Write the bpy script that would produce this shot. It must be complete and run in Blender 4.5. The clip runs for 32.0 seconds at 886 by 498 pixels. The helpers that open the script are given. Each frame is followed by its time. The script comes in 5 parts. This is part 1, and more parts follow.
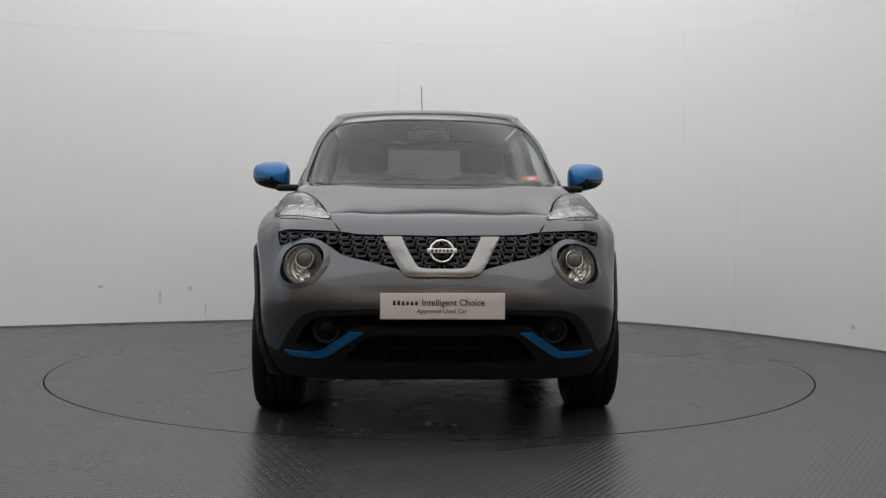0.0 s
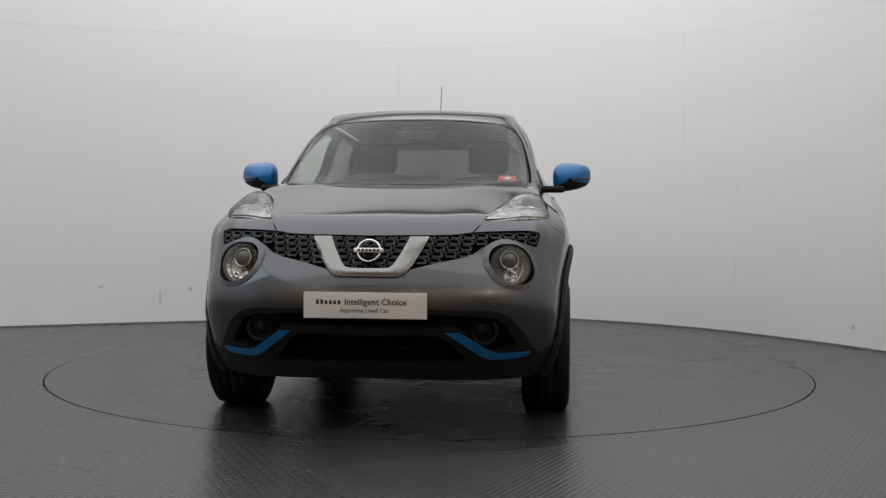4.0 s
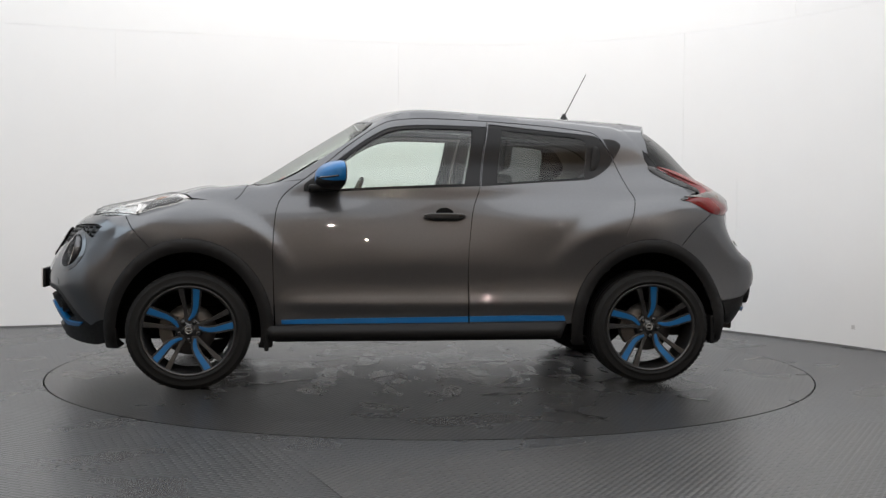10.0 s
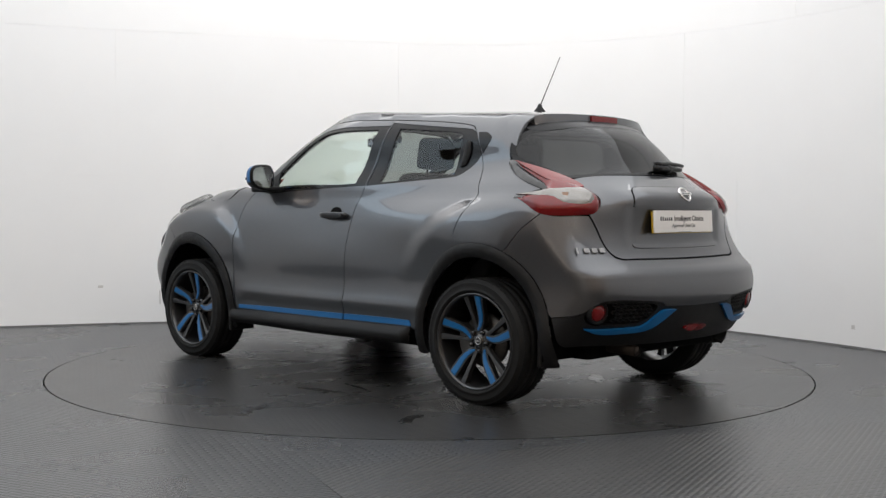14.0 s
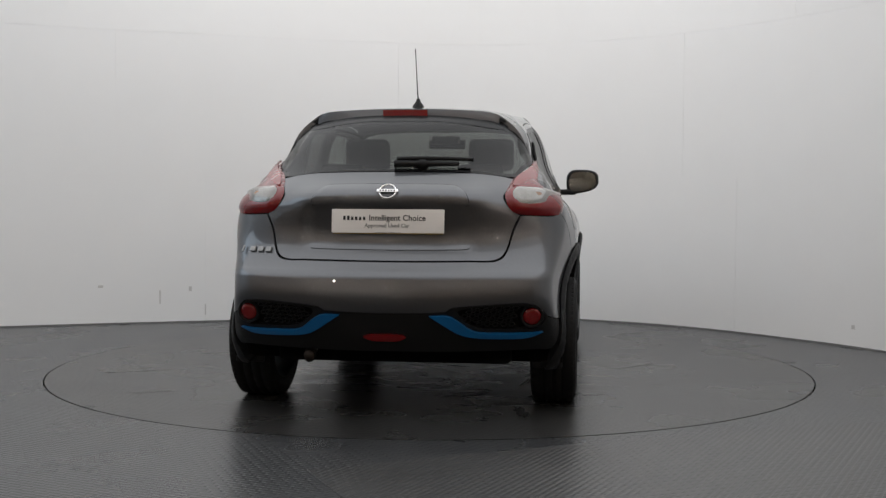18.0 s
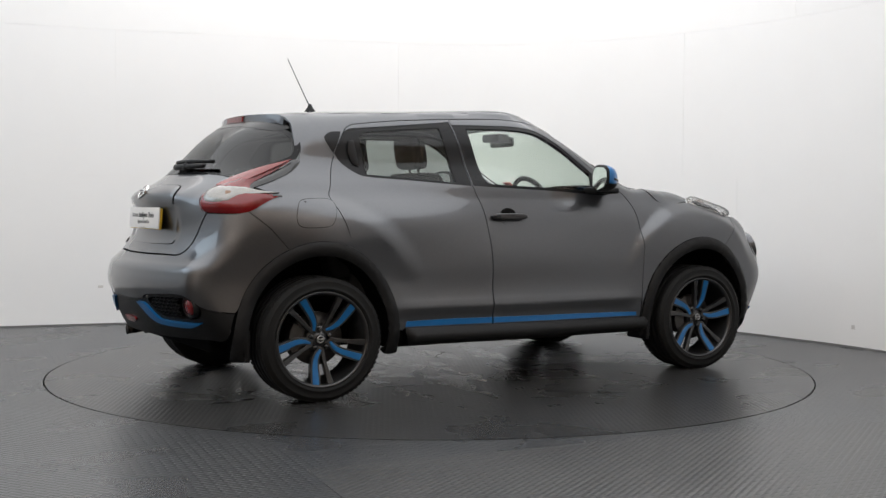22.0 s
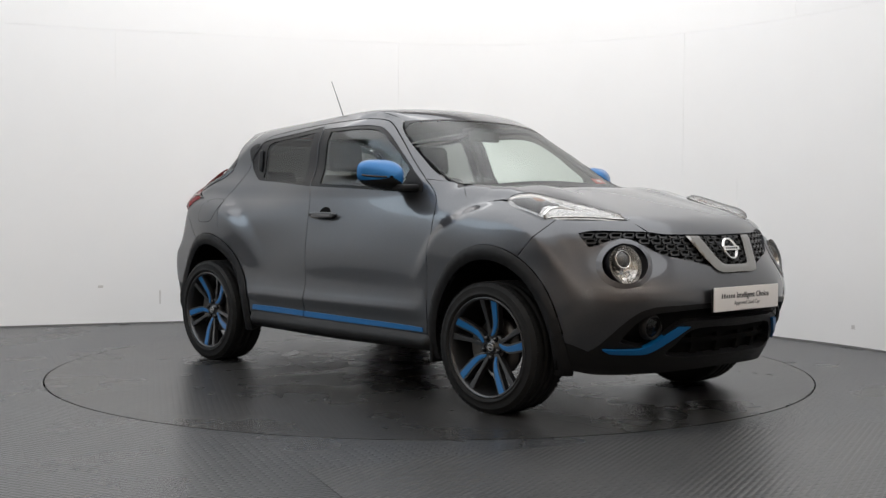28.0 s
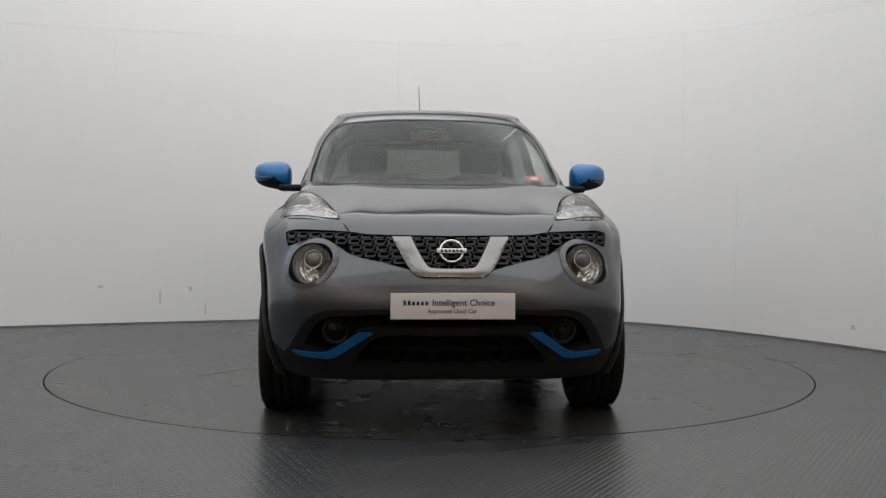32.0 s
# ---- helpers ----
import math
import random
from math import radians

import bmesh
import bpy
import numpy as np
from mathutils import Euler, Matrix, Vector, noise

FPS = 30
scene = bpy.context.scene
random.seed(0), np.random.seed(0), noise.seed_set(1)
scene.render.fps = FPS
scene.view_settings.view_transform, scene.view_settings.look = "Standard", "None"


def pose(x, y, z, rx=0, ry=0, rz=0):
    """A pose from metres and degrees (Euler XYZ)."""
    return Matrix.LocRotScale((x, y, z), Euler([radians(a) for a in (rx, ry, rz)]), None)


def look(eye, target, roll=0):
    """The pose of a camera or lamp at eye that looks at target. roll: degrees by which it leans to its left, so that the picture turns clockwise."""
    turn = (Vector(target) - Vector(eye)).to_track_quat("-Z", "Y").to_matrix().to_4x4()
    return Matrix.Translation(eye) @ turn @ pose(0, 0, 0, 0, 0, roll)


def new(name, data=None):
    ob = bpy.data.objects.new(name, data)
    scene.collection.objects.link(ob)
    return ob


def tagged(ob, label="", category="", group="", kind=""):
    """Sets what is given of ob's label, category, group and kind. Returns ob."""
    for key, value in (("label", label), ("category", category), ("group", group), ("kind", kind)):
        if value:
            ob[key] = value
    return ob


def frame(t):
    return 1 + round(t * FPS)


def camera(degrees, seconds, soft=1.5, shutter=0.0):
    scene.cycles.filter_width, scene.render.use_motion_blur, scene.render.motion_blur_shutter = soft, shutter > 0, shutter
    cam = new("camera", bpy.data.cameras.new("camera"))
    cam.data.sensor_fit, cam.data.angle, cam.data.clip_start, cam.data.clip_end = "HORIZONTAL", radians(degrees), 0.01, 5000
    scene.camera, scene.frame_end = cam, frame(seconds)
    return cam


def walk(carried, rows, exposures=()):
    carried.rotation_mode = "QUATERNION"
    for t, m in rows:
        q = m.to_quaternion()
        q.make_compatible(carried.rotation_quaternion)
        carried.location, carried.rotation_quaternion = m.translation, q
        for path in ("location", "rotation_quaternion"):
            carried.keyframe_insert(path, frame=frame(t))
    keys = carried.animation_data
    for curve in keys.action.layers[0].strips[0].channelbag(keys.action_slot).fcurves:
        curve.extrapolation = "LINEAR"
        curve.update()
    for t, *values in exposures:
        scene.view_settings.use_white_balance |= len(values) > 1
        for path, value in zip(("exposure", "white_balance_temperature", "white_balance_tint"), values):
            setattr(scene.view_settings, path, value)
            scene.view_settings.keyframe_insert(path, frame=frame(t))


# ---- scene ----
# World: turntable axis at the origin, floor at z = 0, camera on the -y side.
from mathutils.geometry import delaunay_2d_cdt

cam = camera(41.87, 32.0, soft=1.4)
CAMERA = Matrix.Translation((0.0, -7.103, 0.992)) @ pose(0, 0, 0, 0, 0, -0.576) @ pose(0, 0, 0, 90 - 2.187, 0, 0) @ pose(0, 0, 0, 0, 0, 0.326)
EXPOSURES = [(0.0, 0.00), (2.5, 0.00), (4.5, 0.00), (6.0, 0.07), (7.0, 0.39), (8.0, 0.52), (9.0, 0.53), (11.0, 0.56), (14.5, 0.52), (17.0, 0.08), (18.0, 0.03), (19.0, 0.04), (20.0, 0.22), (21.0, 0.48), (23.0, 0.56), (25.0, 0.56), (28.0, 0.50), (29.0, 0.37), (30.0, 0.19), (31.0, 0.06), (32.0, 0.04)]
walk(cam, [(0.0, CAMERA), (32.0, CAMERA)], EXPOSURES)

# ---- world, light ----
world = bpy.data.worlds.new("dark_hall")
scene.world = world
world.use_nodes = True
world.node_tree.nodes["Background"].inputs[0].default_value = (0.29, 0.28, 0.27, 1)
world.node_tree.nodes["Background"].inputs[1].default_value = 0.10


def area_lamp(name, eye, target, w, h, watts, colour=(1, 1, 1)):
    data = bpy.data.lights.new(name, "AREA")
    data.shape, data.size, data.size_y, data.energy, data.color = "RECTANGLE", w, h, watts, colour
    ob = new(name, data)
    ob.matrix_world = look(eye, target)
    return ob


area_lamp("ceiling_light_panel", (-0.25, -0.85, 4.15), (-0.25, -0.849, 0), 8.9, 6.6, 256, (0.948, 0.971, 1.0))
# unseen fill light, added to brighten the curved wall
area_lamp("wall_fill_light", (-0.5, 1.75, 4.0), (-0.3, 3.1, 2.1), 6.0, 0.9, 28, (1.0, 0.98, 0.97))
# weak added fill that softens the ceiling panel's edge reflected in the paint
area_lamp("front_edge_fill", (-0.25, -5.0, 4.15), (-0.25, -4.999, 0), 8.9, 1.6, 26, (0.93, 0.97, 1.0))
area_lamp("left_light_panel", (-6.6, -1.0, 4.15), (-6.6, -0.999, 0), 3.6, 4.0, 84, (0.74, 0.88, 1.0))
# daylight from a doorway past the studio's edge
area_lamp("doorway_light", (9.7, -8.5, 2.0), (0.0, -5.0, 1.0), 1.1, 2.0, 34, (0.66, 0.80, 1.0))
# bare hall lamps, in front of the studio and past its walls
# the last two are unseen extras, added to brighten the pale back wall
for lx, ly in ((-4.2, -7.8), (-2.9, -10.2), (-0.9, -9.6), (0.5, -8.1), (1.1, -10.8), (2.9, -8.4), (3.4, -10.4), (-7.6, -6.0), (7.2, -4.2),
               (4.8, -6.6), (5.7, -8.1), (6.4, -6.3), (5.2, -9.8), (7.6, -7.6), (-5.6, -7.2), (-6.3, -9.2), (-4.8, -11.6), (-7.6, -11.6)):
    data = bpy.data.lights.new("hall_lamp", "POINT")
    data.energy, data.color, data.shadow_soft_size = 27, (1.0, 0.88, 0.76), 0.025
    new("hall_lamp", data).location = (lx, ly, 4.2)

# ---- materials ----
MATS = {}


def material(name, colour, rough=0.5, metal=0.0, coat=0.0, spread=0.0, size=40.0, bump=0.0, bump_size=200.0, **more):
    """Principled surface with noise in colour and roughness, and fine relief."""
    if name in MATS:
        return MATS[name]
    m = MATS[name] = bpy.data.materials.new(name)
    m.use_nodes = True
    n, l = m.node_tree.nodes, m.node_tree.links
    b = n["Principled BSDF"]
    b.inputs["Base Color"].default_value = (*colour, 1)
    b.inputs["Roughness"].default_value = rough
    b.inputs["Metallic"].default_value = metal
    b.inputs["Coat Weight"].default_value = coat
    b.inputs["Coat Roughness"].default_value = more.get("coat_rough", 0.03)
    b.inputs["Transmission Weight"].default_value = more.get("glass", 0.0)
    b.inputs["IOR"].default_value = more.get("ior", 1.45)
    b.inputs["Specular IOR Level"].default_value = more.get("spec", 0.5)
    b.inputs["Alpha"].default_value = more.get("alpha", 1.0)
    b.inputs["Coat IOR"].default_value = more.get("coat_ior", 1.5)
    b.inputs["Specular Tint"].default_value = (*(more.get("edge", 1.0),) * 3, 1)
    if more.get("glow"):
        b.inputs["Emission Color"].default_value = (*more.get("glow_colour", colour), 1)
        b.inputs["Emission Strength"].default_value = more["glow"]
    at = n.new("ShaderNodeTexCoord")
    if spread:
        t = n.new("ShaderNodeTexNoise")
        t.inputs["Scale"].default_value, t.inputs["Detail"].default_value = size, 6
        l.new(at.outputs["Object"], t.inputs["Vector"])
        big = n.new("ShaderNodeTexNoise")
        big.inputs["Scale"].default_value, big.inputs["Detail"].default_value = size / 9, 3
        l.new(at.outputs["Object"], big.inputs["Vector"])
        add = n.new("ShaderNodeMath")
        l.new(t.outputs["Fac"], add.inputs[0])
        l.new(big.outputs["Fac"], add.inputs[1])
        ramp = n.new("ShaderNodeMapRange")
        ramp.inputs[1].default_value, ramp.inputs[2].default_value = 0.6, 1.4
        ramp.inputs[3].default_value, ramp.inputs[4].default_value = 1 - spread, 1 + spread
        l.new(add.outputs[0], ramp.inputs[0])
        mul = n.new("ShaderNodeVectorMath")
        mul.operation = "SCALE"
        mul.inputs[0].default_value = colour
        l.new(ramp.outputs[0], mul.inputs["Scale"])
        l.new(mul.outputs[0], b.inputs["Base Color"])
        mr = n.new("ShaderNodeMath")
        mr.operation = "MULTIPLY"
        mr.inputs[1].default_value = rough
        l.new(ramp.outputs[0], mr.inputs[0])
        l.new(mr.outputs[0], b.inputs["Roughness"])
    if bump:
        t = n.new("ShaderNodeTexNoise")
        t.inputs["Scale"].default_value, t.inputs["Detail"].default_value = bump_size, 4
        l.new(at.outputs["Object"], t.inputs["Vector"])
        bm = n.new("ShaderNodeBump")
        bm.inputs["Strength"].default_value, bm.inputs["Distance"].default_value = bump, 0.002
        l.new(t.outputs["Fac"], bm.inputs["Height"])
        l.new(bm.outputs[0], b.inputs["Normal"])
    return m


def glass_material(name, tint, share, rough=0.06):
    """Thin pane: tinted see-through mixed with a mirror-like gloss that grows at a slant."""
    if name in MATS:
        return MATS[name]
    m = MATS[name] = bpy.data.materials.new(name)
    m.use_nodes = True
    n, l = m.node_tree.nodes, m.node_tree.links
    n.remove(n["Principled BSDF"])
    clear, gloss = n.new("ShaderNodeBsdfTransparent"), n.new("ShaderNodeBsdfGlossy")
    mix, slant, power, span = (n.new("ShaderNode" + k) for k in ("MixShader", "LayerWeight", "Math", "MapRange"))
    clear.inputs[0].default_value = (*tint, 1)
    gloss.inputs["Roughness"].default_value = rough
    gloss.inputs["Color"].default_value = (share, share, share, 1)
    slant.inputs["Blend"].default_value = 0.5
    power.operation = "POWER"
    power.inputs[1].default_value = 4.0
    span.inputs[3].default_value, span.inputs[4].default_value = 0.062, 1.0
    l.new(slant.outputs["Facing"], power.inputs[0])
    l.new(power.outputs[0], span.inputs[0])
    l.new(span.outputs[0], mix.inputs[0])
    l.new(clear.outputs[0], mix.inputs[1])
    l.new(gloss.outputs[0], mix.inputs[2])
    l.new(mix.outputs[0], n["Material Output"].inputs[0])
    return m


PAINT = material("grey_metallic_paint", (0.088, 0.090, 0.097), 0.36, 0.88, 1.0, spread=0.06, size=900, coat_rough=0.010, edge=0.40, coat_ior=1.52)
BLUE = material("blue_metallic_accent", (0.003, 0.115, 0.32), 0.33, 0.25, 0.35, spread=0.05, size=700)
BLACK = material("grained_black_plastic", (0.0085, 0.0085, 0.009), 0.5, spread=0.15, size=60, bump=0.25, bump_size=900, spec=0.26)
GLOSS_BLACK = material("gloss_black_trim", (0.012, 0.012, 0.013), 0.18, coat=0.4)
# near black for inner parts, and for sheets that paint shade into recesses
DARK = material("dark_parts_and_gap_shade", (0.004, 0.004, 0.004), 0.9, spec=0.1)
CHROME = material("polished_chrome", (0.85, 0.84, 0.83), 0.12, 1.0, spread=0.04, size=20)
SATIN = material("dark_bright_chrome", (0.25, 0.242, 0.23), 0.16, 1.0, 0.2)
TYRE = material("tyre_rubber", (0.009, 0.009, 0.009), 0.7, spec=0.25, spread=0.25, size=30, bump=0.3, bump_size=400)
RIM = material("dark_grey_alloy", (0.036, 0.036, 0.037), 0.34, 0.6, 0.6, spread=0.1, size=80)
DISC = material("worn_brake_disc", (0.09, 0.085, 0.08), 0.42, 0.9, spread=0.3, size=40)
RUST = material("rusty_hub", (0.030, 0.022, 0.017), 0.7, 0.3, spread=0.4, size=60)
RED = material("red_lamp_plastic", (0.15, 0.003, 0.004), 0.2, coat=0.4, spread=0.15, size=120)
PINK = material("pale_red_lamp_plastic", (0.20, 0.036, 0.034), 0.25, coat=0.4, spread=0.1, size=90)
AMBER = material("amber_lamp_plastic", (0.20, 0.10, 0.05), 0.2, coat=0.5)
LAMP_WHITE = material("clear_lamp_reflector", (0.60, 0.585, 0.56), 0.17, 0.8, 0.4, spread=0.25, size=60, bump=0.35, bump_size=90)
LAMP_GREY = material("grey_lamp_inside", (0.13, 0.13, 0.128), 0.18, 0.5, 0.5, spread=0.3, size=60, bump=0.5, bump_size=60)
LAMP_SHELL = material("grey_lamp_shell", (0.46, 0.46, 0.45), 0.26, 0.4, 0.6, spread=0.2, size=30)
SEAT = material("black_seat_fabric", (0.030, 0.030, 0.032), 0.85, spread=0.2, size=90, bump=0.3, bump_size=700)
DASH = material("soft_black_dashboard", (0.022, 0.022, 0.022), 0.6, bump=0.2, bump_size=600, spread=0.1)
LINING = material("grey_headlining", (0.12, 0.115, 0.105), 0.9, spread=0.05, size=80)
PLATE = material("white_plate", (0.72, 0.70, 0.68), 0.35, spread=0.03, size=20)
INK = material("dark_grey_print", (0.012, 0.012, 0.014), 0.5)
PALE_INK = material("light_grey_print", (0.16, 0.16, 0.16), 0.5)
YELLOW = material("yellow_plate", (0.62, 0.40, 0.03), 0.4)
STICKER = material("red_windscreen_sticker", (0.60, 0.06, 0.04), 0.5)
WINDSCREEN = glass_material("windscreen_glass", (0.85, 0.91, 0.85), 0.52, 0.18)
CLEAR = glass_material("clear_green_glass", (0.86, 0.93, 0.885), 0.85)
TINTED = glass_material("privacy_glass", (0.31, 0.325, 0.32), 0.45, 0.02)
REAR_TINT = glass_material("dark_rear_glass", (0.13, 0.134, 0.13), 0.5, 0.02)
LENS = glass_material("clear_lens", (0.93, 0.93, 0.93), 0.25, 0.02)
GRIP = material("dark_grey_door_grip", (0.05, 0.05, 0.053), 0.33, 0.8, 0.6)
GRILLE_BLACK = material("satin_black_grille", (0.009, 0.009, 0.0095), 0.4)
BADGE = material("dull_silver_badge", (0.26, 0.26, 0.26), 0.42, 0.5)
TAIL_CLEAR = material("clear_tail_lamp", (0.22, 0.212, 0.20), 0.2, 0.75, 0.4, spread=0.3, size=25, bump=0.3, bump_size=60)
BAND = material("black_glass_band", (0.007, 0.007, 0.008), 0.25, spec=0.25)


# ---- car shell: half widths at stations along the car and heights ----
def cardinal(knots):
    """Natural cubic spline through the knots, as weights of the knot values."""
    k = np.array(knots, float)
    n, h = len(k), np.diff(k)
    a, b = np.eye(n), np.zeros((n, n))
    for i in range(1, n - 1):
        a[i, i - 1:i + 2] = h[i - 1], 2 * (h[i - 1] + h[i]), h[i]
        b[i, i - 1:i + 2] = 6 / h[i - 1], -6 / h[i - 1] - 6 / h[i], 6 / h[i]
    m = np.linalg.solve(a, b)
    eye = np.eye(n)

    def weights(x):
        x = np.clip(x, k[0], k[-1])
        i = np.clip(np.searchsorted(k, x) - 1, 0, n - 2)
        d = h[i]
        p = (k[i + 1] - x) / d
        q = 1 - p
        return (p[:, None] * eye[i] + q[:, None] * eye[i + 1]
                + ((p ** 3 - p) * d * d / 6)[:, None] * m[i] + ((q ** 3 - q) * d * d / 6)[:, None] * m[i + 1])
    return weights


def table(knots, n=4000):
    """The same weights, looked up."""
    k = np.linspace(knots[0], knots[-1], n)
    t = cardinal(knots)(k)
    scale = (n - 1) / (knots[-1] - knots[0])

    def weights(x):
        q = np.clip((x - knots[0]) * scale, 0, n - 1.001)
        i = q.astype(int)
        f = (q - i)[:, None]
        return t[i] * (1 - f) + t[i + 1] * f
    return weights


def curve1(knots, values):
    k = np.linspace(knots[0], knots[-1], 4000)
    v = cardinal(knots)(k) @ np.array(values, float)
    return lambda x: np.interp(x, k, v)


STATIONS = table((-2.0, -1.7, -1.3, -0.85, -0.3, 0.3, 0.8, 1.25, 1.6, 2.0))
LEVELS = table((0.20, 0.35, 0.55, 0.75, 0.95, 1.08, 1.20, 1.35, 1.48))
HALF = np.array([
    (0.695, 0.777, 0.825, 0.792, 0.799, 0.795, 0.795, 0.832, 0.794, 0.696),
    (0.730, 0.793, 0.842, 0.832, 0.836, 0.830, 0.822, 0.850, 0.814, 0.716),
    (0.732, 0.778, 0.843, 0.830, 0.833, 0.830, 0.832, 0.858, 0.828, 0.739),
    (0.729, 0.771, 0.845, 0.831, 0.831, 0.830, 0.828, 0.851, 0.814, 0.719),
    (0.691, 0.760, 0.817, 0.808, 0.798, 0.792, 0.791, 0.794, 0.767, 0.659),
    (0.638, 0.713, 0.739, 0.707, 0.752, 0.743, 0.720, 0.691, 0.657, 0.598),
    (0.560, 0.626, 0.642, 0.645, 0.689, 0.692, 0.667, 0.621, 0.594, 0.546),
    (0.481, 0.542, 0.594, 0.611, 0.647, 0.648, 0.603, 0.542, 0.494, 0.495),
    (0.400, 0.458, 0.485, 0.539, 0.573, 0.561, 0.527, 0.492, 0.445, 0.445)])
NOSE = curve1((0.15, 0.25, 0.35, 0.45, 0.58, 0.69, 0.79, 0.86, 0.95), (1.968, 2.041, 2.075, 2.098, 2.124, 2.086, 2.024, 1.987, 1.929))
TAIL = curve1((0.20, 0.35, 0.50, 0.62, 0.70, 0.76, 0.90, 1.04, 1.13, 1.30, 1.45),
              (-1.870, -1.970, -2.020, -2.030, -1.970, -1.924, -1.902, -1.890, -1.772, -1.600, -1.431))
TOP = curve1((-1.60, -1.40, -1.25, -0.95, -0.50, 0.0, 0.25, 0.36, 0.50, 0.75, 0.95, 1.04, 1.15, 1.35, 1.60, 1.85, 1.985, 2.1),
             (1.410, 1.454, 1.486, 1.516, 1.536, 1.553, 1.524, 1.472, 1.389, 1.234, 1.113, 1.081, 1.088, 1.067, 1.012, 0.944, 0.890, 0.832))
NOSE_BOW = curve1((0.25, 0.5, 0.7, 0.9), (0.631, 0.470, 0.489, 0.464))
TAIL_BOW = curve1((0.3, 0.6, 0.8, 1.05, 1.4), (0.379, 0.241, 0.270, 0.519, 0.895))
CROWN = curve1((-1.5, -0.5, 0.2, 1.1, 1.4, 1.9), (0.155, 0.135, 0.030, -0.007, 0.097, 0.094))
GLASS_BOW = 0.425


def smax(a, b, k):
    h = np.clip(0.5 + 0.5 * (a - b) / k, 0, 1)
    return b + (a - b) * h + k * h * (1 - h)


def step01(t):
    t = np.clip(t, 0, 1)
    return t * t * (3 - 2 * t)


def sculpt(x, z):
    """Swells over the wheels, the waist line and the hollow along the doors' foot."""
    front = step01((1.06 - np.hypot((x - 1.23) / 0.56, (z - 0.44) / 0.56)) / 0.16)
    back = step01((1.08 - np.hypot((x + 1.42) / 0.76, (z - 0.44) / 0.60)) / 0.19)
    doors = step01((1.05 - np.abs(x + 0.05) / 0.85) / 0.25)
    waist = np.exp(-((z - 0.915) / 0.075) ** 2) - 0.8 * np.exp(-((z - 1.02) / 0.07) ** 2)
    foot = np.exp(-((z - 0.455) / 0.035) ** 2) - 0.8 * np.exp(-((z - 0.56) / 0.085) ** 2) - 0.9 * np.exp(-((z - 0.385) / 0.04) ** 2)
    return (0.042 * np.maximum(front, 0.90 * back) - 0.017) * step01((1.12 - z) / 0.1) * step01((z - 0.56) / 0.38) + doors * (0.0022 * waist + 0.008 * foot)


def shell(p):
    """Below 0 inside the car's outer skin."""
    x, y, z = p[:, 0], np.abs(p[:, 1]), p[:, 2]
    side = y - ((STATIONS(x) @ HALF.T) * LEVELS(z)).sum(1) - sculpt(x, z)
    nose = x - (NOSE(z) - NOSE_BOW(z) * y ** 2.2)
    tail = (TAIL(z) + TAIL_BOW(z) * y ** 2.2) - x
    hollow = step01((0.43 - y) / 0.08) * step01((z - 0.775) / 0.05) * step01((0.995 - z) / 0.012)
    tail = tail + 0.010 * hollow
    tail = tail - 0.022 * step01((0.50 - y) / 0.12) * np.exp(-((z - 1.03) / 0.045) ** 2)
    tail = tail - 0.012 * np.exp(-((z - 0.672) / 0.030) ** 2) + 0.006 * np.exp(-((z - 0.60) / 0.05) ** 2)
    glass = np.clip((1.1 - x) / 0.15, 0, 1)
    top = z - (TOP(x + GLASS_BOW * glass * y * y) - CROWN(x) * y * y)
    top = top - 0.009 * np.exp(-((y - 0.42) / 0.10) ** 2) * step01((x - 1.0) / 0.2) * step01((1.9 - x) / 0.3)
    ends = smax(nose, tail, 0.02)
    return smax(smax(ends, side, 0.10), top, 0.09)


def cast(start, way, reach):
    """Where rays that start inside leave the shell."""
    lo, hi = np.zeros(len(start)), np.full(len(start), float(reach))
    for _ in range(19):
        mid = (lo + hi) / 2
        inside = shell(start + way * mid[:, None]) < 0
        lo, hi = np.where(inside, mid, lo), np.where(inside, hi, mid)
    return start + way * lo[:, None]


FRONT, BACK, FAN = 1.30, -1.20, 0.80
NOSE_A, TAIL_A = FRONT + FAN * math.pi / 2, BACK - FAN * math.pi / 2


def belt(uv):
    """Chart round the car's flanks: along the side, then round the ends; u past the ends comes back on the other side."""
    u, z = uv[:, 0], uv[:, 1]
    x0 = np.clip(u, BACK, FRONT)
    turn = (u - x0) / FAN
    way = np.stack((np.sin(turn), np.cos(turn), 0 * u), 1)
    return cast(np.stack((x0, 0 * u, z), 1), way, 1.2)


def roofward(uv):
    """Chart from above."""
    return cast(np.stack((uv[:, 0], uv[:, 1], np.full(len(uv), 0.7)), 1), np.tile((0.0, 0.0, 1.0), (len(uv), 1)), 1.2)


def belt_uv(x, y, z):
    if x > FRONT:
        return FRONT + FAN * math.atan2(x - FRONT, y), z
    if x < BACK:
        return BACK - FAN * math.atan2(BACK - x, y), z
    return x, z


def normals(p):
    e, g = 2e-3, np.empty_like(p)
    for i in range(3):
        d = np.zeros(3)
        d[i] = e
        g[:, i] = shell(p + d) - shell(p - d)
    return g / (np.linalg.norm(g, axis=1)[:, None] + 1e-12)


# ---- helpers for meshes ----
def part(name, bm, mat, parent=None, label="", smooth=True, m=None):
    """Links a bmesh as one mesh object under a thing or part."""
    me = bpy.data.meshes.new(name)
    bmesh.ops.recalc_face_normals(bm, faces=bm.faces)
    bm.to_mesh(me)
    bm.free()
    return mesh_part(name, me, mat, parent, label, smooth, m)


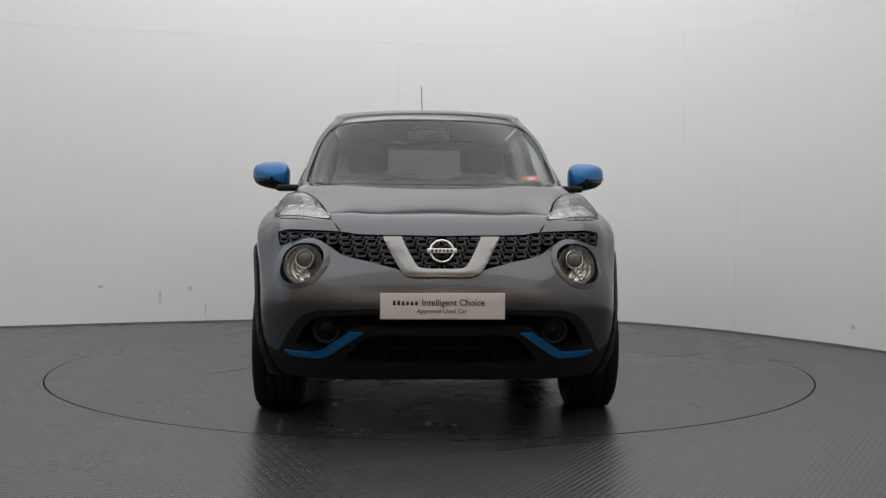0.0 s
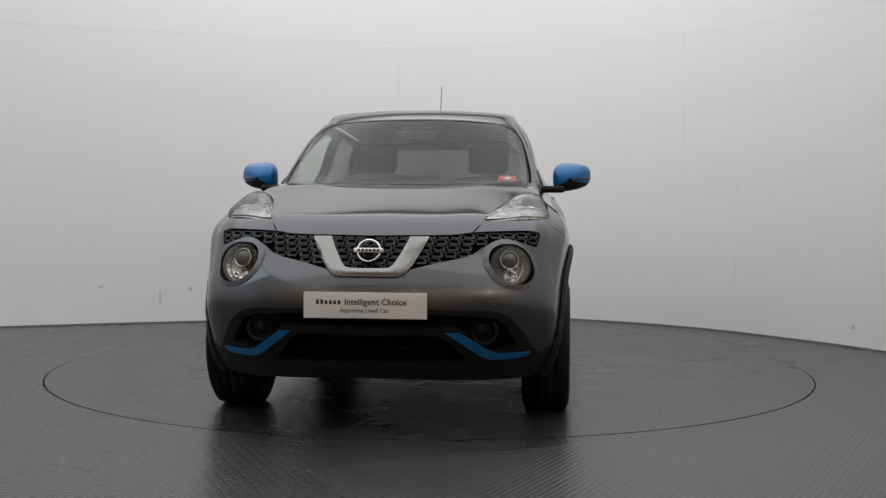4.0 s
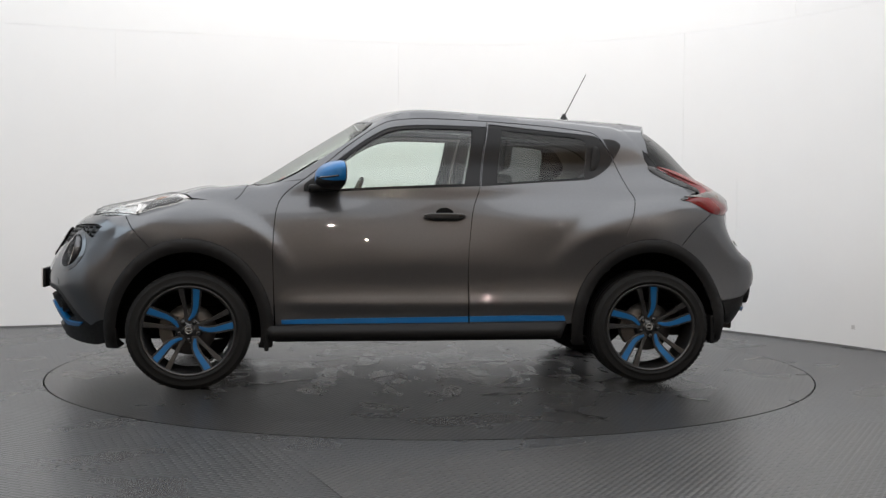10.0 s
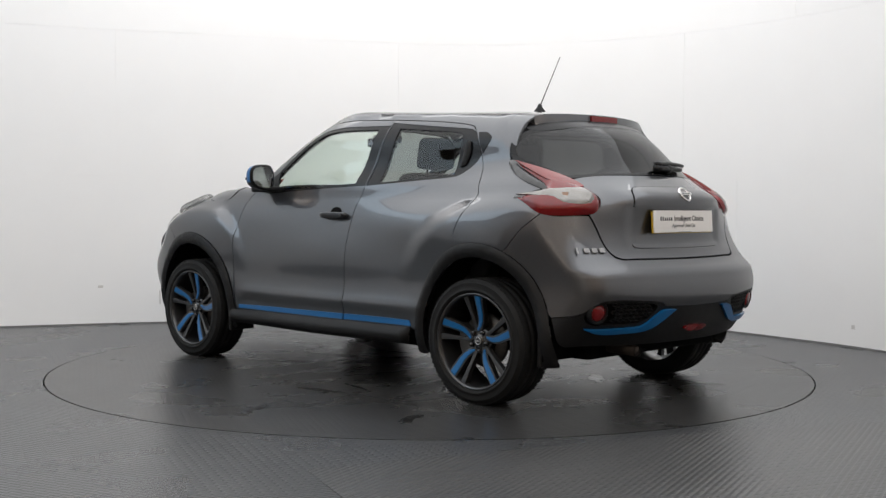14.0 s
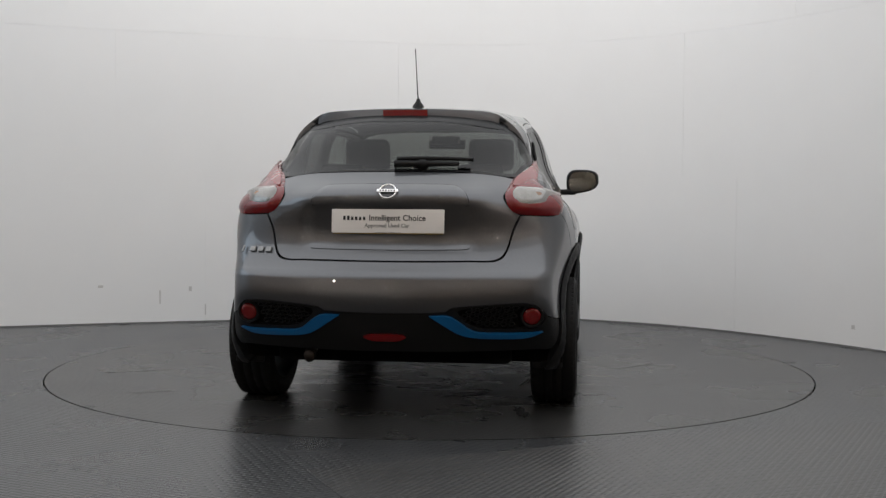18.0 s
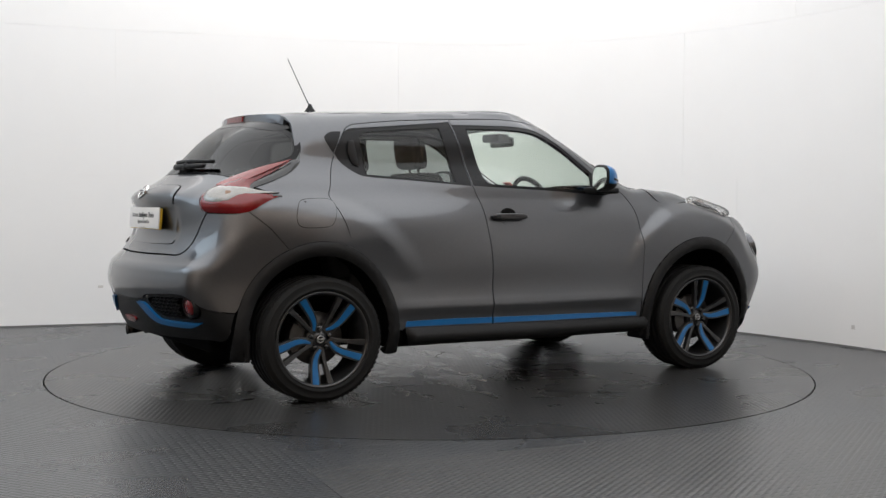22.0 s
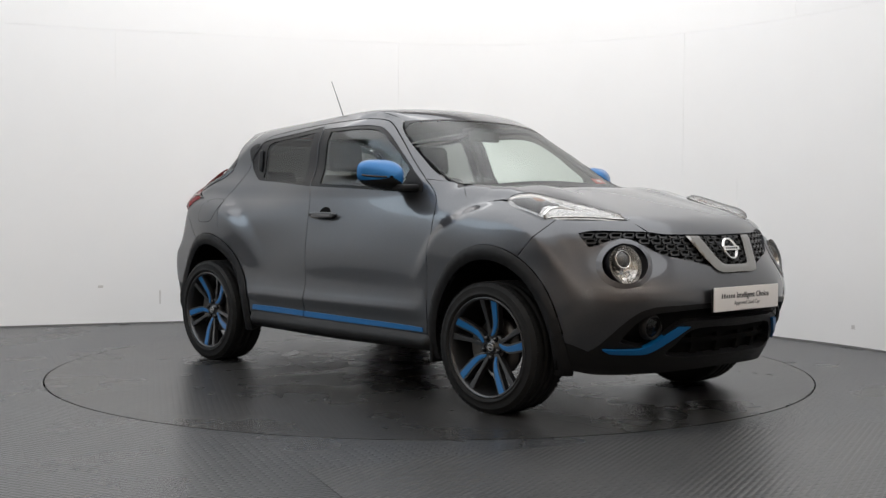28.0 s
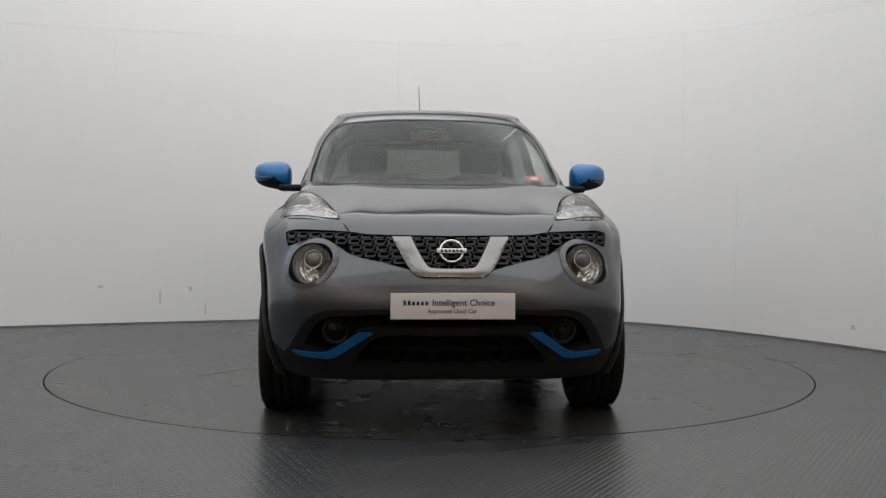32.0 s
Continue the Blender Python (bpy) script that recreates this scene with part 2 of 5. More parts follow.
def mesh_part(name, me, mat, parent=None, label="", smooth=True, m=None):
    me.materials.append(mat)
    if smooth:
        me.polygons.foreach_set("use_smooth", [True] * len(me.polygons))
    ob = new(name, me)
    if parent:
        ob.parent = parent
    if m is not None:
        ob.matrix_basis = m
    if label:
        tagged(ob, label)
    return ob


def sharp(me, degrees=35):
    me.set_sharp_from_angle(angle=radians(degrees))


def thing(name, label, category, group="", kind=""):
    return tagged(new(name), label, category, group, kind)


def path(points, step=0.02, closed=True):
    """Smooth line through 2D points; a point with a third value is a corner."""
    n = len(points)
    p = [np.array(q[:2], float) for q in points]
    corner = [len(q) > 2 for q in points]
    out = []
    for i in range(n if closed else n - 1):
        j = (i + 1) % n
        a, b = p[i], p[j]
        first, last = (not closed and i == 0), (not closed and j == n - 1)
        ma = b - a if corner[i] or first else (b - p[i - 1]) / 2
        mb = b - a if corner[j] or last else (p[(j + 1) % n] - a) / 2
        lim = 1.2 * np.linalg.norm(b - a)
        ma, mb = (v * min(1, lim / (np.linalg.norm(v) + 1e-9)) for v in (ma, mb))
        k = max(1, int(np.ceil(np.linalg.norm(b - a) / step)))
        for s in np.arange(k) / k:
            out.append((2 * s ** 3 - 3 * s ** 2 + 1) * a + (s ** 3 - 2 * s ** 2 + s) * ma
                       + (3 * s ** 2 - 2 * s ** 3) * b + (s ** 3 - s ** 2) * mb)
    if not closed:
        out.append(p[-1])
    return np.array(out)


def whole(half, centre):
    """A half outline, from centre line to centre line, made whole about u = centre."""
    return list(half) + [(2 * centre - q[0], *q[1:]) for q in reversed(half) if abs(q[0] - centre) > 1e-4]


def inside(poly, q):
    x, y = q[:, 0][:, None], q[:, 1][:, None]
    a, b = poly, np.roll(poly, -1, axis=0)
    cross = (a[:, 1] > y) != (b[:, 1] > y)
    with np.errstate(divide="ignore", invalid="ignore"):
        at = a[:, 0] + (y - a[:, 1]) * (b[:, 0] - a[:, 0]) / (b[:, 1] - a[:, 1])
    return (cross & (x < at)).sum(1) % 2 == 1


def edge_distance(poly, q):
    a, d = poly, np.roll(poly, -1, axis=0) - poly
    best = np.full(len(q), 9.0)
    for p0, v in zip(a, d):
        w = q - p0
        k = np.clip((w @ v) / (v @ v + 1e-12), 0, 1)
        best = np.minimum(best, np.linalg.norm(w - k[:, None] * v, axis=1))
    return best


def inset(poly, by):
    d = np.roll(poly, -1, axis=0) - np.roll(poly, 1, axis=0)
    nrm = np.stack((-d[:, 1], d[:, 0]), 1) / (np.linalg.norm(d, axis=1)[:, None] + 1e-9)
    area = (poly[:, 0] * np.roll(poly[:, 1], -1) - np.roll(poly[:, 0], -1) * poly[:, 1]).sum()
    return poly + nrm * by * (1 if area > 0 else -1)


def fill(loops, step):
    """Triangles that fill the first loop, less the others."""
    pts, edges = [], []
    for loop in loops:
        k = len(pts)
        pts += [tuple(q) for q in loop]
        edges += [(k + i, k + (i + 1) % len(loop)) for i in range(len(loop))]
    lo, hi = loops[0].min(0), loops[0].max(0)
    gx, gy = np.arange(lo[0] + step / 2, hi[0], step), np.arange(lo[1] + step / 2, hi[1], step)
    if len(gx) and len(gy):
        grid = np.stack(np.meshgrid(gx, gy), -1)
        grid[1::2, :, 0] += step / 2
        grid = grid.reshape(-1, 2)
        keep = inside(loops[0], grid)
        for h in loops[1:]:
            keep &= ~inside(h, grid)
        grid = grid[keep]
        for h in loops:
            if len(grid):
                grid = grid[edge_distance(h, grid) > 0.55 * step]
        pts += [tuple(q) for q in grid]
    from_cdt = delaunay_2d_cdt([Vector(q) for q in pts], edges, [], 0, 1e-6)
    v = np.array([tuple(q) for q in from_cdt[0]])
    f = np.array([tuple(t) for t in from_cdt[2] if len(t) == 3], int)
    mid = v[f].mean(1)
    keep = inside(loops[0], mid)
    for h in loops[1:]:
        keep &= ~inside(h, mid)
    return v, f[keep]


def patch(name, outline, mat, parent, chart=belt, side=1, lift=0.0, depth=0.010, step=0.03, holes=(), gap=0.0,
          dome=0.0, reach=0.05, label="", line=0.02):
    """A panel of the car: an outline on a chart of its skin, filled, lifted off the skin and given a turned-in edge."""
    loops = [path(outline, line)] + [path(h, line) for h in holes]
    if gap:
        loops = [inset(loops[0], gap)] + [inset(h, -gap) for h in loops[1:]]
    v, f = fill(loops, step)
    p = chart(v)
    n = normals(p)
    rise = np.full(len(v), float(lift))
    if dome:
        d = np.clip(edge_distance(loops[0], v) / reach, 0, 1)
        rise += dome * np.sqrt(1 - (1 - d) ** 2)
    p = p + n * rise[:, None]
    if dome:
        bent = np.zeros_like(n)
        tri = p[f]
        c = np.cross(tri[:, 1] - tri[:, 0], tri[:, 2] - tri[:, 0])
        c *= np.sign((c * n[f].mean(1)).sum(1))[:, None]
        for k in range(3):
            np.add.at(bent, f[:, k], c)
        n = bent / (np.linalg.norm(bent, axis=1)[:, None] + 1e-12)
    c = np.cross(p[f[:, 1]] - p[f[:, 0]], p[f[:, 2]] - p[f[:, 0]])
    flip = (c * n[f].mean(1)).sum(1) < 0
    f[flip] = f[flip][:, ::-1]
    if side < 0:
        p, n = p * (1, -1, 1), n * (1, -1, 1)
        f = f[:, ::-1]
    count = {}
    for t in f:
        for a, b in ((t[0], t[1]), (t[1], t[2]), (t[2], t[0])):
            count[(a, b)] = count.get((a, b), 0) + 1
    rim = [e for e in count if (e[1], e[0]) not in count]
    verts, faces, nor = list(map(tuple, p)), [tuple(map(int, t)) for t in f], list(map(tuple, n))
    if depth:
        low, top = {}, {}
        for a, b in rim:
            for i in (a, b):
                if i not in low:
                    top[i] = len(verts)
                    verts.append(tuple(p[i]))
                    low[i] = len(verts)
                    verts.append(tuple(p[i] - n[i] * depth))
                    nor += [(0, 0, 0)] * 2
            faces.append((top[b], top[a], low[a], low[b]))
    me = bpy.data.meshes.new(name)
    me.from_pydata(verts, [], faces)
    me.update()
    ob = mesh_part(name, me, mat, parent, label)
    me.normals_split_custom_set_from_vertices(nor)
    return ob


def lathe(profile, n=48, axis="y"):
    """Turns a profile of (radius, along) about the axis."""
    bm = bmesh.new()
    rings = []
    for r, h in profile:
        ring = []
        for i in range(n):
            a = 2 * math.pi * i / n
            c, s = r * math.cos(a), r * math.sin(a)
            ring.append(bm.verts.new((c, h, s) if axis == "y" else (c, s, h) if axis == "z" else (h, c, s)))
        rings.append(ring)
    for a, b in zip(rings, rings[1:]):
        for i in range(n):
            bm.faces.new((a[i], a[(i + 1) % n], b[(i + 1) % n], b[i]))
    return bm


def box(bm, x0, x1, y0, y1, z0, z1, bevel=0.0):
    r = bmesh.ops.create_cube(bm, size=1)["verts"]
    for q in r:
        q.co = ((x0 + x1) / 2 + q.co.x * (x1 - x0), (y0 + y1) / 2 + q.co.y * (y1 - y0), (z0 + z1) / 2 + q.co.z * (z1 - z0))
    if bevel:
        bmesh.ops.bevel(bm, geom=list({e for q in r for e in q.link_edges}), offset=bevel, segments=3, affect="EDGES", profile=0.6)
    return r


def slab(outline, y0, y1, bevel=0.0):
    """An outline in x and z, given thickness along y."""
    bm = bmesh.new()
    f = bm.faces.new([bm.verts.new((x, y0, z)) for x, z in outline])
    r = bmesh.ops.extrude_face_region(bm, geom=[f])["geom"]
    bmesh.ops.translate(bm, vec=(0, y1 - y0, 0), verts=[q for q in r if isinstance(q, bmesh.types.BMVert)])
    if bevel:
        bmesh.ops.bevel(bm, geom=list(bm.edges), offset=bevel, segments=2, affect="EDGES", profile=0.6)
    return bm


def tube(points, radius, n=10, taper=1.0):
    bm = bmesh.new()
    pts = [Vector(q) for q in points]
    rings = []
    for i, q in enumerate(pts):
        way = (pts[min(i + 1, len(pts) - 1)] - pts[max(i - 1, 0)]).normalized()
        u = way.orthogonal().normalized() if abs(way.z) > 0.9 else way.cross(Vector((0, 0, 1))).normalized()
        w = way.cross(u)
        r = radius * (1 + (taper - 1) * i / (len(pts) - 1))
        rings.append([bm.verts.new(q + r * (math.cos(a) * u + math.sin(a) * w)) for a in (2 * math.pi * k / n for k in range(n))])
    for a, b in zip(rings, rings[1:]):
        for i in range(n):
            bm.faces.new((a[i], a[(i + 1) % n], b[(i + 1) % n], b[i]))
    bm.faces.new(rings[0]), bm.faces.new(rings[-1])
    return bm


# ---- the studio ----
def floor_material(name, colour, turn, period, rough, relief, wear, film=0):
    """Painted tread plate: rows of raised bars, scuffed and slightly glossy."""
    m = MATS[name] = bpy.data.materials.new(name)
    m.use_nodes = True
    n, l = m.node_tree.nodes, m.node_tree.links
    b = n["Principled BSDF"]
    b.inputs["Specular IOR Level"].default_value = 0.5
    at = n.new("ShaderNodeTexCoord")
    mp = n.new("ShaderNodeMapping")
    mp.inputs["Rotation"].default_value = (0, 0, radians(turn))
    l.new(at.outputs["Object"], mp.inputs["Vector"])
    brick = n.new("ShaderNodeTexBrick")
    for key, v in (("Scale", 1.0), ("Mortar Size", period * 0.30), ("Mortar Smooth", 0.6), ("Brick Width", period * 2.4), ("Row Height", period)):
        brick.inputs[key].default_value = v
    l.new(mp.outputs[0], brick.inputs["Vector"])
    bump = n.new("ShaderNodeBump")
    bump.invert = True
    bump.inputs["Strength"].default_value, bump.inputs["Distance"].default_value = relief, 0.004
    l.new(brick.outputs["Fac"], bump.inputs["Height"])
    l.new(bump.outputs[0], b.inputs["Normal"])
    big, fine = n.new("ShaderNodeTexNoise"), n.new("ShaderNodeTexNoise")
    big.inputs["Scale"].default_value, big.inputs["Detail"].default_value = 1.3, 5
    fine.inputs["Scale"].default_value, fine.inputs["Detail"].default_value = 14, 6
    for t in (big, fine):
        l.new(at.outputs["Object"], t.inputs["Vector"])
    both = n.new("ShaderNodeMath")
    l.new(big.outputs["Fac"], both.inputs[0])
    l.new(fine.outputs["Fac"], both.inputs[1])
    span = n.new("ShaderNodeMapRange")
    span.inputs[1].default_value, span.inputs[2].default_value = 0.7, 1.3
    span.inputs[3].default_value, span.inputs[4].default_value = 1 - wear, 1 + wear
    l.new(both.outputs[0], span.inputs[0])
    mul = n.new("ShaderNodeVectorMath")
    mul.operation = "SCALE"
    mul.inputs[0].default_value = colour
    l.new(span.outputs[0], mul.inputs["Scale"])
    l.new(mul.outputs[0], b.inputs["Base Color"])
    rg = n.new("ShaderNodeMath")
    rg.operation = "MULTIPLY"
    rg.inputs[1].default_value = rough
    even = n.new("ShaderNodeMapRange")
    even.inputs[1].default_value, even.inputs[2].default_value = 0.3, 0.7
    even.inputs[3].default_value, even.inputs[4].default_value = 0.93, 1.07
    l.new(big.outputs["Fac"], even.inputs[0])
    l.new(even.outputs[0], rg.inputs[0])
    l.new(rg.outputs[0], b.inputs["Roughness"])
    if film:
        # a worn film: smooth damp areas and pale torn ones, with ragged edges, thinning out towards the rim
        stretch = n.new("ShaderNodeMapping")
        stretch.inputs["Scale"].default_value, stretch.inputs["Rotation"].default_value = (1.0, 2.6, 1.0), (0, 0, radians(film))
        l.new(at.outputs["Object"], stretch.inputs["Vector"])
        reach = n.new("ShaderNodeVectorMath")
        reach.operation = "LENGTH"
        l.new(at.outputs["Object"], reach.inputs[0])
        fade = n.new("ShaderNodeMapRange")
        fade.inputs[1].default_value, fade.inputs[2].default_value, fade.inputs[3].default_value, fade.inputs[4].default_value = 0.8, 2.1, 0.04, -0.16
        l.new(reach.outputs["Value"], fade.inputs[0])
        for seed, lo, hi, what, value in ((3.0, 0.57, 0.60, "Roughness", 0.23), (9.0, 0.62, 0.64, "Base Color", (0.036, 0.0345, 0.032, 1)), (15.0, 0.60, 0.62, "Base Color", (0.010, 0.0095, 0.009, 1))):
            shift = n.new("ShaderNodeVectorMath")
            shift.inputs[1].default_value = (seed, seed * 0.7, 0)
            l.new(stretch.outputs[0], shift.inputs[0])
            spots = n.new("ShaderNodeTexNoise")
            spots.inputs["Scale"].default_value, spots.inputs["Detail"].default_value, spots.inputs["Roughness"].default_value = 2.3, 7, 0.62
            l.new(shift.outputs[0], spots.inputs["Vector"])
            more = n.new("ShaderNodeMath")
            l.new(spots.outputs["Fac"], more.inputs[0])
            l.new(fade.outputs[0], more.inputs[1])
            cut = n.new("ShaderNodeMapRange")
            cut.inputs[1].default_value, cut.inputs[2].default_value = lo, hi
            l.new(more.outputs[0], cut.inputs[0])
            old = b.inputs[what].links[0].from_socket
            mix = n.new("ShaderNodeMix")
            mix.data_type = "FLOAT" if what == "Roughness" else "RGBA"
            a_in, b_in, out = (2, 3, 0) if what == "Roughness" else (6, 7, 2)
            l.new(cut.outputs[0], mix.inputs[0])
            l.new(old, mix.inputs[a_in])
            mix.inputs[b_in].default_value = value
            l.new(mix.outputs[out], b.inputs[what])
    return m


RING = 2.260
TREAD = floor_material("grey_tread_plate", (0.0345, 0.0355, 0.0375), 28, 0.026, 0.28, 0.45, 0.25)
# lighter base colour stands in for the turned plate's stronger reflection
TREAD_TURNED = floor_material("turned_tread_plate_lit", (0.050, 0.050, 0.050), -62, 0.026, 0.31, 0.45, 0.22)
DECK = floor_material("worn_turntable_plate", (0.027, 0.0263, 0.0256), 28, 0.026, 0.28, 0.22, 0.24, 20)
WALL = material("white_wall_paint", (0.80, 0.80, 0.80), 0.6, spread=0.015, size=3, bump=0.05, bump_size=60)
HALL = material("brown_hall_wall", (0.46, 0.40, 0.34), 0.85, spread=0.2, size=4)


def ring_sheet(name, inner, mat, label):
    """The floor outside the turntable: one sheet with a round hole, out to the hall's walls."""
    bm = bmesh.new()
    n = 160
    loops = []
    for r in (inner, 3.2, 6.0, 16.0):
        loops.append([bm.verts.new((r * math.cos(2 * math.pi * i / n), r * math.sin(2 * math.pi * i / n), 0)) for i in range(n)])
    down = [bm.verts.new((q.co.x, q.co.y, -0.03)) for q in loops[0]]
    for a, b in zip([down] + loops, loops):
        for i in range(n):
            bm.faces.new((a[i], a[(i + 1) % n], b[(i + 1) % n], b[i]))
    ob = part(name, bm, mat, smooth=False)
    return tagged(ob, label, "floor", kind="structure")


ring_sheet("floor", RING, TREAD, "grey painted tread plate floor around the turntable")

# a plate laid in the floor with its tread turned
bm = bmesh.new()
corners = [(-0.46, -2.81), (0.55, -2.36), (1.35, -2.02), (2.35, -1.75), (5.5, -1.2), (5.5, -6.5), (1.0, -6.5)]
bm.faces.new([bm.verts.new((x, y, 0.003)) for x, y in corners])
r = bmesh.ops.extrude_face_region(bm, geom=list(bm.faces))["geom"]
bmesh.ops.translate(bm, vec=(0, 0, -0.02), verts=[q for q in r if isinstance(q, bmesh.types.BMVert)])
tagged(part("floor_plate", bm, TREAD_TURNED, smooth=False), "grey tread plate section with its pattern turned", "floor plate", kind="structure")

# curved white wall round the turntable
WALL_LINE = [(-7.6, -4.6), (-8.8, -2.6), (-8.6, -0.7), (-7.4, 0.45), (-6.0, 1.10), (-4.4, 1.70), (-3.41, 2.07), (-2.6, 2.37), (-1.55, 2.70), (-0.6, 2.98), (0.25, 3.12), (1.0, 3.02), (1.66, 2.66),
             (2.03, 2.36), (2.39, 1.95), (2.69, 1.50), (2.96, 1.06), (3.28, 0.35), (3.75, -0.9), (4.25, -2.3), (4.9, -4.2), (5.4, -6.0), (5.85, -7.6)]


def wall_sheet(name, line, z0, z1, thick, mat, label):
    c = path([(x, y) for x, y in line], 0.12, False)
    d = np.gradient(c, axis=0)
    out = np.stack((-d[:, 1], d[:, 0]), 1) / np.linalg.norm(d, axis=1)[:, None]
    bm = bmesh.new()
    prev = None
    for q, o in zip(c, out):
        ring = [bm.verts.new((*(q + o * t), z)) for t, z in ((0, z0), (0, z1), (thick, z1), (thick, z0))]
        if prev:
            for i in range(4):
                bm.faces.new((prev[i], prev[(i + 1) % 4], ring[(i + 1) % 4], ring[i]))
        prev = ring
    ob = part(name, bm, mat)
    sharp(ob.data)
    return tagged(ob, label, "wall", kind="structure")


wall = wall_sheet("wall_curved", WALL_LINE, -0.02, 4.12, 0.12, WALL, "white painted curved studio wall with faint panel seams")
LINE = path([(x, y) for x, y in WALL_LINE], 0.03, False)
RUN = np.concatenate(((0,), np.cumsum(np.linalg.norm(np.diff(LINE, axis=0), axis=1))))


def along_wall(x, y):
    """Distance along the wall's line of the point nearest to (x, y)."""
    return RUN[np.argmin(np.hypot(LINE[:, 0] - x, LINE[:, 1] - y))]


def wall_spot(run, proud):
    q = np.array((np.interp(run, RUN, LINE[:, 0]), np.interp(run, RUN, LINE[:, 1])))
    e = np.array((np.interp(run + 0.05, RUN, LINE[:, 0]), np.interp(run + 0.05, RUN, LINE[:, 1]))) - q
    e /= np.linalg.norm(e) + 1e-9
    return q + np.array((e[1], -e[0])) * proud


def wall_piece(name, r0, r1, z0, z1, proud, thick, mat, smooth=True):
    bm = bmesh.new()
    prev = None
    for r in np.linspace(r0, r1, max(2, int((r1 - r0) / 0.08) + 1)):
        a, b = wall_spot(r, proud), wall_spot(r, proud - thick)
        ring = [bm.verts.new((*a, z0)), bm.verts.new((*a, z1)), bm.verts.new((*b, z1)), bm.verts.new((*b, z0))]
        if prev:
            for i in range(4):
                bm.faces.new((prev[i], prev[(i + 1) % 4], ring[(i + 1) % 4], ring[i]))
        else:
            bm.faces.new(ring)
        prev = ring
    bm.faces.new(prev)
    ob = part(name, bm, mat, wall, smooth=smooth)
    sharp(ob.data)
    return ob


# painted boards, three courses with their joints out of step
for z0, z1, joints in ((0.0, 1.2135, (along_wall(-1.88, 2.60), along_wall(2.40, 1.94))), (1.2145, 2.3965, (along_wall(-2.58, 2.38), along_wall(-0.3, 3.05), along_wall(2.05, 2.34))),
                       (2.3975, 4.12, (along_wall(-3.2, 2.15), along_wall(0.4, 3.12), along_wall(2.7, 1.5)))):
    ends = [0.3] + list(joints) + [RUN[-1] - 0.3]
    for e0, e1 in zip(ends, ends[1:]):
        wall_piece("wall_panel", e0 + 0.0009, e1 - 0.0009, z0 + 0.0001, z1 - 0.0001, 0.0040, 0.0038, WALL)
SCUFF = material("grey_scuff", (0.56, 0.55, 0.54), 0.7)
for x, y, z0, z1, w in ((-2.25, 2.48, 0.16, 0.27, 0.006), (-2.0, 2.56, 0.26, 0.30, 0.012), (-1.88, 2.60, 0.06, 0.15, 0.005), (2.98, 1.02, 0.13, 0.16, 0.015), (-2.7, 2.33, 0.30, 0.32, 0.02)):
    r = along_wall(x, y)
    wall_piece("scuff_mark", r - w, r + w, z0, z1, 0.0048, 0.0008, SCUFF)
wall_piece("skirting_line", 0.3, RUN[-1] - 0.3, 0.0, 0.012, 0.012, 0.0055, material("grey_floor_sealant", (0.16, 0.16, 0.16), 0.6))

# the dark hall behind the camera and the ceiling
bm = bmesh.new()
box(bm, -10, -2.4, -13.2, -13.0, 0, 5.2)
tagged(part("wall_hall_pale", bm, material("pale_hall_wall", (0.78, 0.78, 0.77), 0.7, spread=0.06, size=3), smooth=False), "pale grey stretch of the hall's back wall", "wall", kind="structure")
for name, x0, x1, y0, y1, z0, z1 in (("wall_hall_back", -2.39, 10, -13.2, -13.0, 0, 5.2), ("wall_hall_side", -10.2, -10, -13.2, 4, 0, 5.2),
                                     ("wall_hall_far_side", 10, 10.2, -13.2, 4, 0, 5.2), ("wall_hall_rear", -10.2, 10.2, 4.0, 4.2, 0, 5.2)):
    bm = bmesh.new()
    box(bm, x0, x1, y0, y1, z0, z1)
    tagged(part(name, bm, HALL, smooth=False), "dim brown wall of the surrounding hall", "wall", kind="structure")
bm = bmesh.new()
box(bm, -10.2, 10.2, -13.2, 4.2, 5.2, 5.4)
tagged(part("ceiling", bm, HALL, smooth=False), "dark ceiling of the hall", "ceiling", kind="structure")

bm = lathe([(0.0, 0.001), (1.0, 0.001), (2.0, 0.001), (RING - 0.009, 0.001), (RING - 0.009, -0.03), (0.0, -0.03)], 160, "z")
bmesh.ops.remove_doubles(bm, verts=bm.verts, dist=1e-5)
turntable = tagged(part("turntable", bm, DECK, smooth=False), "worn grey steel turntable deck with damp stains", "turntable")
bm = lathe([(RING - 0.02, -0.028), (RING + 0.01, -0.028)], 160, "z")
tagged(part("turntable_gap", bm, DARK, smooth=False), "dark gap round the turntable", "gap", kind="structure")


# damp patches, leaves of dirt and scratches on the deck
WET = material("damp_film", (0.017, 0.0165, 0.016), 0.24, spread=0.3, size=8)
CHALK = material("dried_scratch", (0.09, 0.088, 0.085), 0.5, spread=0.3, size=30)
rnd = random.Random(7)
for k in range(16):
    r, a = (0.25 + 1.55 * rnd.random() ** 0.8), rnd.random() * 2 * math.pi
    cx, cy, w, h, turn = r * math.cos(a), r * math.sin(a), 0.05 + 0.14 * rnd.random(), 0.012 + 0.035 * rnd.random(), rnd.random() * 3.1
    bm = bmesh.new()
    ring = []
    for i in range(36):
        t = 2 * math.pi * i / 36
        q = 1 + 0.75 * noise.noise((k * 3.1, 2.4 * math.cos(t), 2.4 * math.sin(t)))
        u, v = w * q * math.cos(t), h * q * math.sin(t)
        ring.append(bm.verts.new((cx + u * math.cos(turn) - v * math.sin(turn), cy + u * math.sin(turn) + v * math.cos(turn), 0.0022)))
    bm.faces.new(ring)
    part("damp_patch", bm, WET, turntable, "shiny damp patch", smooth=False)
